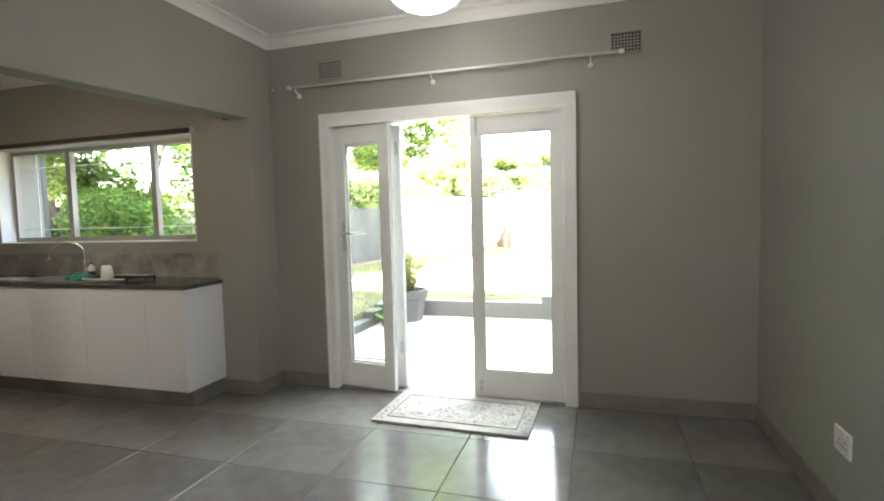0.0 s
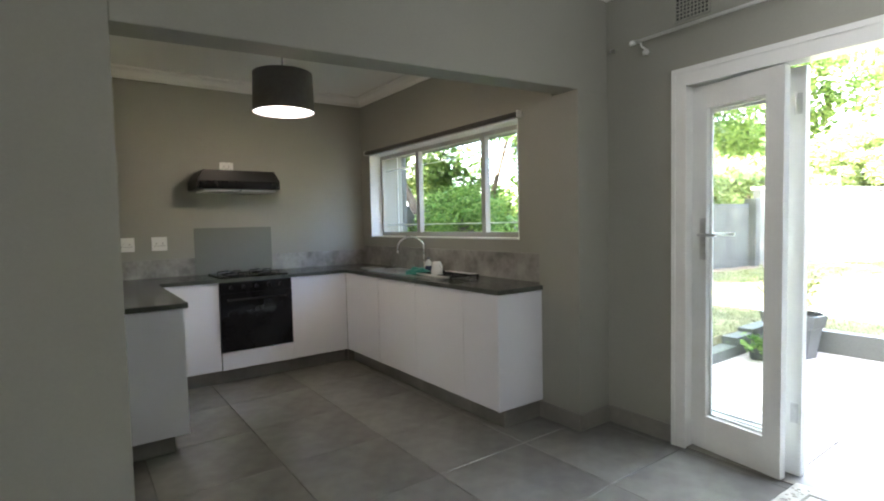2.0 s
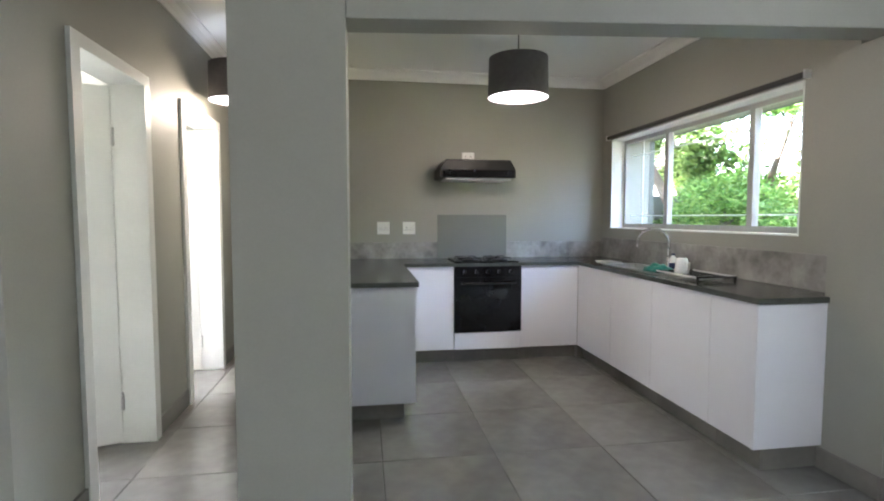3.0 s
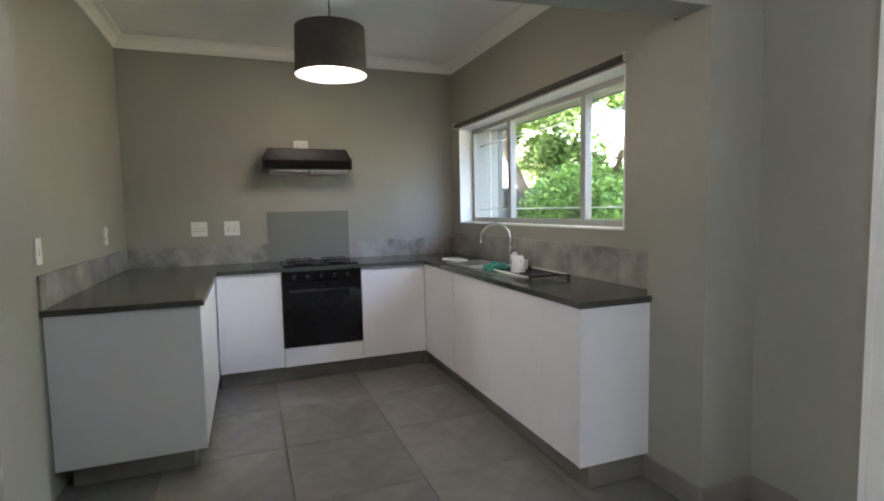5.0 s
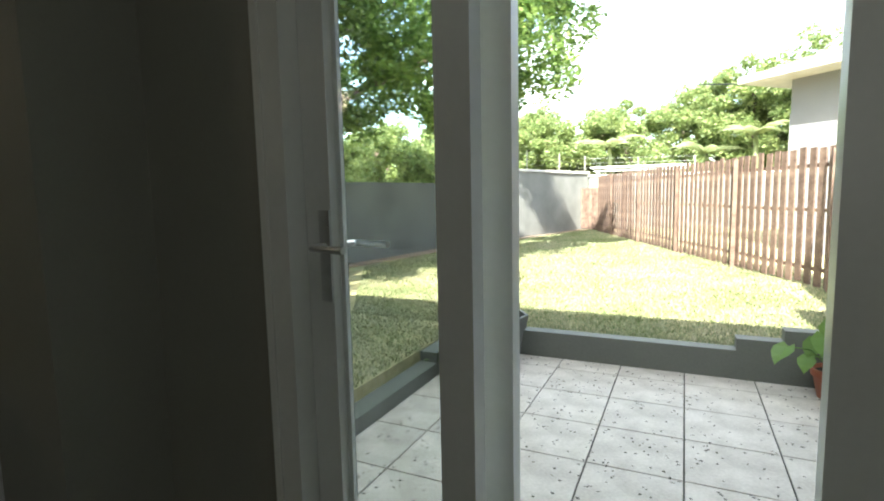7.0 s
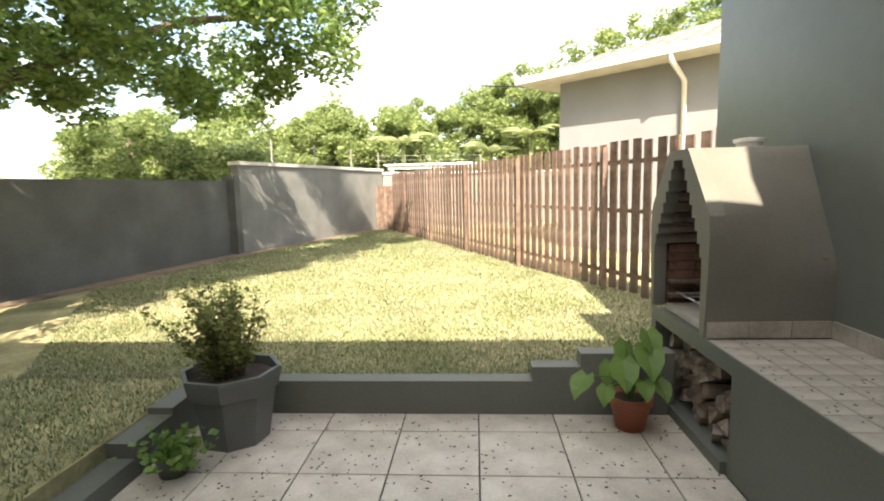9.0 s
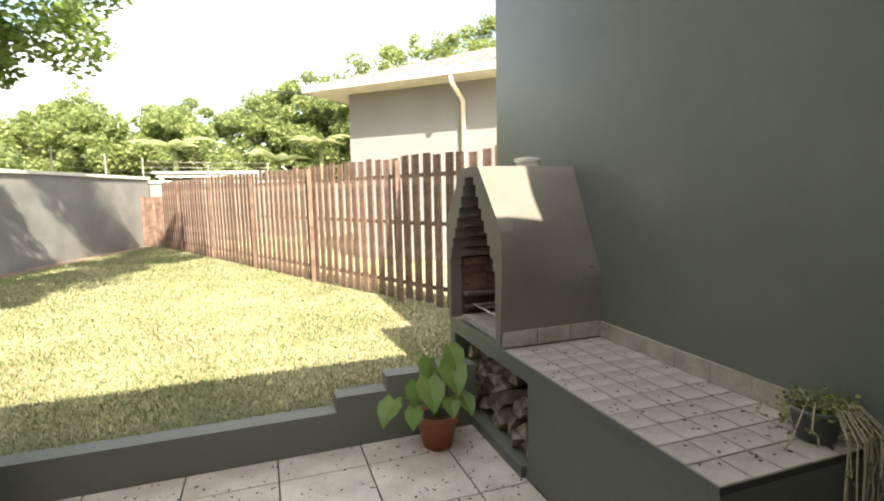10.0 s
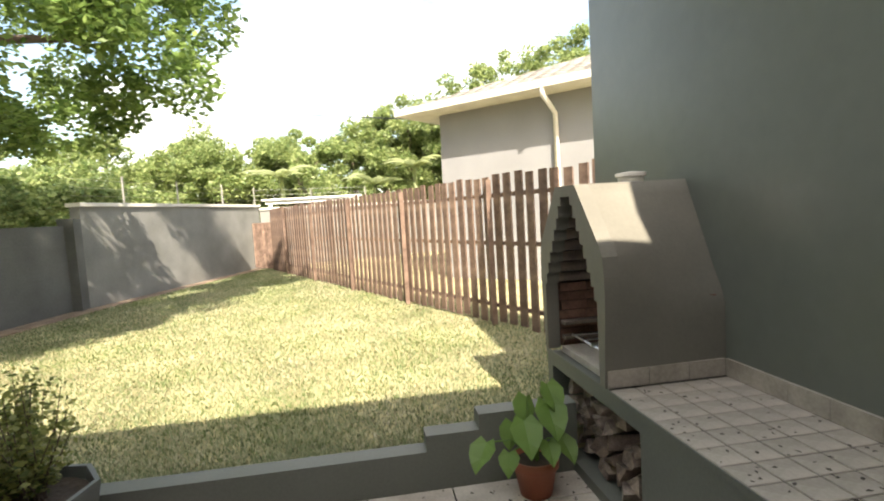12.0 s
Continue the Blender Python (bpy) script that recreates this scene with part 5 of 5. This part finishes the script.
for k, (x, y, h) in enumerate(((-10.5, 17.5, 3.6), (-8.3, 19.0, 3.2), (7.5, 20.5, 6.2), (5.0, 22.5, 6.4), (3.4, 23.6, 6.8), (6.6, 22.8, 7.8), (1.2, 25.5, 6.2), (5.2, 24.8, 7.6), (8.2, 22.0, 8.2))):
    tree("background_tree", "rounded green tree behind the garden wall", None,
         scatter_clumps((x, y, h * 0.6), (1.8, 1.5, h * 0.4), 85, 0.38, 150 + k, 0.6),
         [[(x, y, 0), (x + 0.1, y, h * 0.4), (x, y + 0.1, h * 0.8)]], 0.16, 190, 0.14, M_LEAF2, 260 + k)

bp = random.Random(14)
for bx, by, bz in ((-3.6, 22.6, 3.1), (1.0, 22.4, 3.2), (-0.4, 23.2, 2.7)):
    palm = thing("banana_plant", "tall banana plant with pale arching leaves behind the wall", "tree", at=(bx, by, 0))
    bm = bmesh.new()
    tube(bm, [(0, 0, 0), (0.05, 0, bz * 0.5), (0, 0.05, bz)], [0.12, 0.1, 0.06], 8)
    part("trunk", bm, M_FROND, palm, smooth=True)
    for j in range(9):
        a, rise, length = j * 0.7 + bp.uniform(-0.2, 0.2), bp.uniform(0.5, 1.3), bp.uniform(1.3, 1.9)
        d, side = Vector((math.cos(a), math.sin(a), 0)), Vector((-math.sin(a), math.cos(a), 0))
        bm, was = bmesh.new(), None
        for i in range(9):
            f = i / 8
            c = Vector((0, 0, bz - 0.1)) + d * length * f * 0.8 + Vector((0, 0, rise * length * 0.7 * (f - 0.85 * f * f)))
            w = 0.2 * math.sin(math.pi * min(1, 0.12 + 0.88 * f)) + 0.01
            now = [bm.verts.new(c + side * w - Vector((0, 0, w * 0.4))), bm.verts.new(c), bm.verts.new(c - side * w - Vector((0, 0, w * 0.4)))]
            if was:
                bm.faces.new((was[0], was[1], now[1], now[0]))
                bm.faces.new((was[1], was[2], now[2], now[1]))
            was = now
        part("leaf", bm, M_FROND, palm)


# ---- grass ----
gr = np.random.RandomState(17)
N = 170000
gy = KF + 0.13 + (gr.uniform(0, 1, N) ** 1.7) * 13.5
lo = np.maximum(-2.2 - (gy - 3.8) * 0.62, np.where(gy < 14.2, -7.42 + (gy - 3.0) * 0.17, -5.5 + (gy - 14.2) * 0.294))
hi = np.minimum(1.55 + (7.75 - gy) * 0.444 + 0.5, 1.6)
gx = lo + gr.uniform(0, 1, N) * (hi - lo)
extra = 26000
gx = np.concatenate([gx, gr.uniform(-5.2, -2.96, extra)])
gy = np.concatenate([gy, gr.uniform(4.0, KF + 0.13, extra)])
n = len(gx)
size = 0.010 + 0.0012 * np.maximum(0, gy - 5)
hgt = gr.uniform(0.015, 0.04, n)
ang = gr.uniform(0, 6.28, n)
lean = gr.uniform(0.0, 0.045, n)
base = np.stack([gx, gy, np.full(n, LAWN - 0.012)], 1)
side = np.stack([np.cos(ang) * size * 0.5, np.sin(ang) * size * 0.5, np.zeros(n)], 1)
tip = base + np.stack([-np.sin(ang) * lean, np.cos(ang) * lean, hgt], 1)
gv = np.stack([base - side, base + side, tip], 1).reshape(-1, 3)
tagged(mesh_np("grass", gv, np.arange(3 * n).reshape(n, 3), M_GRASS), "short dry yellow-green lawn grass", "grass", kind="stuff")

# fallen chips on the patio and counter
cr = np.random.RandomState(23)
m = 1300
cx, cy, cz = cr.uniform(-2.75, 0.2, m), cr.uniform(3.95, 6.95, m), np.full(m, PATIO + 0.0012)
m2 = 100
cx = np.concatenate([cx, cr.uniform(0.24, 0.84, m2)])
cy = np.concatenate([cy, cr.uniform(5.12, 6.5, m2)])
cz = np.concatenate([cz, np.full(m2, CT + 0.0012)])
m = len(cx)
a = cr.uniform(0, 6.28, m)
L, W = cr.uniform(0.005, 0.015, m), cr.uniform(0.004, 0.009, m)
ux, uy = np.stack([np.cos(a), np.sin(a), 0 * a], 1), np.stack([-np.sin(a), np.cos(a), 0 * a], 1)
c = np.stack([cx, cy, cz], 1)
up = np.array([0, 0, 0.002])
cv = np.stack([c - ux * L[:, None], c + uy * W[:, None] + up, c + ux * L[:, None], c - uy * W[:, None]], 1).reshape(-1, 3)
tagged(mesh_np("fallen_debris", cv, np.arange(4 * m).reshape(m, 4), M_SPECK), "small dark bits fallen on the tiles", "debris", kind="stuff")


# ---- tiles ----
tile_meshes = {}


def tile_piece(parent, x, y, z, w, h, t, mat, gap=0.003, name="tile", tilt=0.0):
    key = (round(w, 3), round(h, 3), t, mat.name)
    if key not in tile_meshes:
        bm = bmesh.new()
        a, b = w / 2 - gap, h / 2 - gap
        c = min(0.0025, t * 0.5)
        low = [bm.verts.new(p) for p in ((-a, -b, -t), (a, -b, -t), (a, b, -t), (-a, b, -t))]
        midr = [bm.verts.new(p) for p in ((-a, -b, -c), (a, -b, -c), (a, b, -c), (-a, b, -c))]
        hi_ = [bm.verts.new(p) for p in ((-a + c, -b + c, 0), (a - c, -b + c, 0), (a - c, b - c, 0), (-a + c, b - c, 0))]
        for A, B in ((low, midr), (midr, hi_)):
            for i in range(4):
                bm.faces.new((A[i], A[(i + 1) % 4], B[(i + 1) % 4], B[i]))
        bm.faces.new(hi_)
        tile_meshes[key] = mesh_of(name, bm, mat)
    ob = new(name, tile_meshes[key])
    ob.parent = parent
    ob.matrix_basis = pose(x, y, z, tilt * random.uniform(-1, 1), tilt * random.uniform(-1, 1), 0)
    return ob


def tile_field(parent, x0, x1, y0, y1, ox, oy, p, q, z, t, mat, gap, skip=None, tilt=0.0):
    i0, i1 = math.floor((x0 - ox) / p), math.ceil((x1 - ox) / p)
    j0, j1 = math.floor((y0 - oy) / q), math.ceil((y1 - oy) / q)
    for i in range(i0, i1):
        for j in range(j0, j1):
            a, b = max(x0, ox + i * p), min(x1, ox + (i + 1) * p)
            c, d = max(y0, oy + j * q), min(y1, oy + (j + 1) * q)
            if b - a < 0.03 or d - c < 0.03 or (skip and skip((a + b) / 2, (c + d) / 2)):
                continue
            tile_piece(parent, (a + b) / 2, (c + d) / 2, z, b - a, d - c, t, mat, gap, tilt=tilt)


floor_tiles = structure(new("floor_tiling"), "large grey porcelain floor tiles with thin grout")
tile_field(floor_tiles, -6.6, E, -3.2, D, -0.08, 2.33, 0.62, 0.62, 0.0, 0.006, M_TILE, 0.0015)
patio_tiles = structure(new("patio_tiling"), "beige speckled patio tiles with dark joints")
tile_field(patio_tiles, -2.8, CX, D2 + 0.05, KF, -0.06, 6.25, 0.475, 0.475, PATIO, 0.008, M_PATIO, 0.004, tilt=0.08)
counter_tiles = thing("counter_tiling", "small beige speckled tiles on the barbecue counter", "tiles")
bm = bmesh.new()
cube(bm, CX, wall_x, CY0, BY0, CT - 0.03, CT - 0.006)
part("mortar_bed", bm, M_DARK_GROUT, counter_tiles)
tile_field(counter_tiles, CX, wall_x - 0.012, CY0, BY0 - 0.015, CX, CY0, 0.131, 0.131, CT, 0.006, M_CTILE, 0.0036, tilt=0.25)
for k in range(7):
    a = CY0 + 0.02 + k * 0.21
    if a < BY0 - 0.03:
        block("upstand_tile", wall_x - 0.016, wall_x, a, min(a + 0.207, BY0 - 0.016), CT + 0.001, CT + 0.09, M_CTILE, counter_tiles, bev=0.002)
for a in (CX, CX + 0.22, CX + 0.44):
    block("upstand_tile", a + 0.001, min(a + 0.217, wall_x - 0.017), BY0 - 0.015, BY0 - 0.001, CT + 0.001, CT + 0.09, M_CTILE, counter_tiles, bev=0.002)
brick_ob = thing("brick_lining", "sooty brown firebrick steps and back inside the barbecue", "brickwork")
brick_meshes = {}


def brick_piece(x0, x1, y0, y1, z, h=0.07):
    key = (round(x1 - x0, 2), round(y1 - y0, 2), h)
    if key not in brick_meshes:
        bm = bmesh.new()
        a, b, c = (x1 - x0) / 2, (y1 - y0) / 2, h / 2
        cube(bm, -a, a, -b, b, -c, c)
        bevel(bm, 0.004, 1)
        brick_meshes[key] = mesh_of("brick", bm, M_BRICK)
    ob = new("brick", brick_meshes[key])
    ob.parent = brick_ob
    ob.matrix_basis = pose((x0 + x1) / 2, (y0 + y1) / 2, z, 0, 0, random.uniform(-1.5, 1.5))


for r_ in range(7):
    z = 0.575 + r_ * 0.06
    for j in range(4):
        a = mid - 0.355 + j * 0.178
        brick_piece(wall_x - 0.09, wall_x - 0.03, a, a + 0.174, z, 0.056)
    for j in range(3):
        a = CX + 0.075 + j * 0.178 + (0.0 if r_ % 2 else 0.012)
        for y0_ in (mid + 0.362, mid - 0.41):
            brick_piece(a, a + 0.174, y0_, y0_ + 0.048, z, 0.056)
for z in (0.605, 0.7):
    block("ledge", CX + 0.08, wall_x - 0.1, mid + 0.3, mid + 0.361, z, z + 0.022, M_SOOT, brick_ob, "sooty brick ledge", bev=0.004)
z_was = 0.97
for k, (half, z) in enumerate(stair[1:]):
    outer_w = min(side_y(z), side_y(z, BACK_PROFILE) + 0.02) - 0.018
    for sgn in (1, -1):
        ya, yb = sorted((mid + sgn * half, mid + sgn * max(outer_w * (0.97 if sgn > 0 else 1), half + 0.02)))
        block("course", CX + 0.071, wall_x - 0.15, ya, yb, z_was + 0.008, z - 0.004, M_SOOT, brick_ob, "sooty corbelled brick course", bev=0.01)
    z_was = z
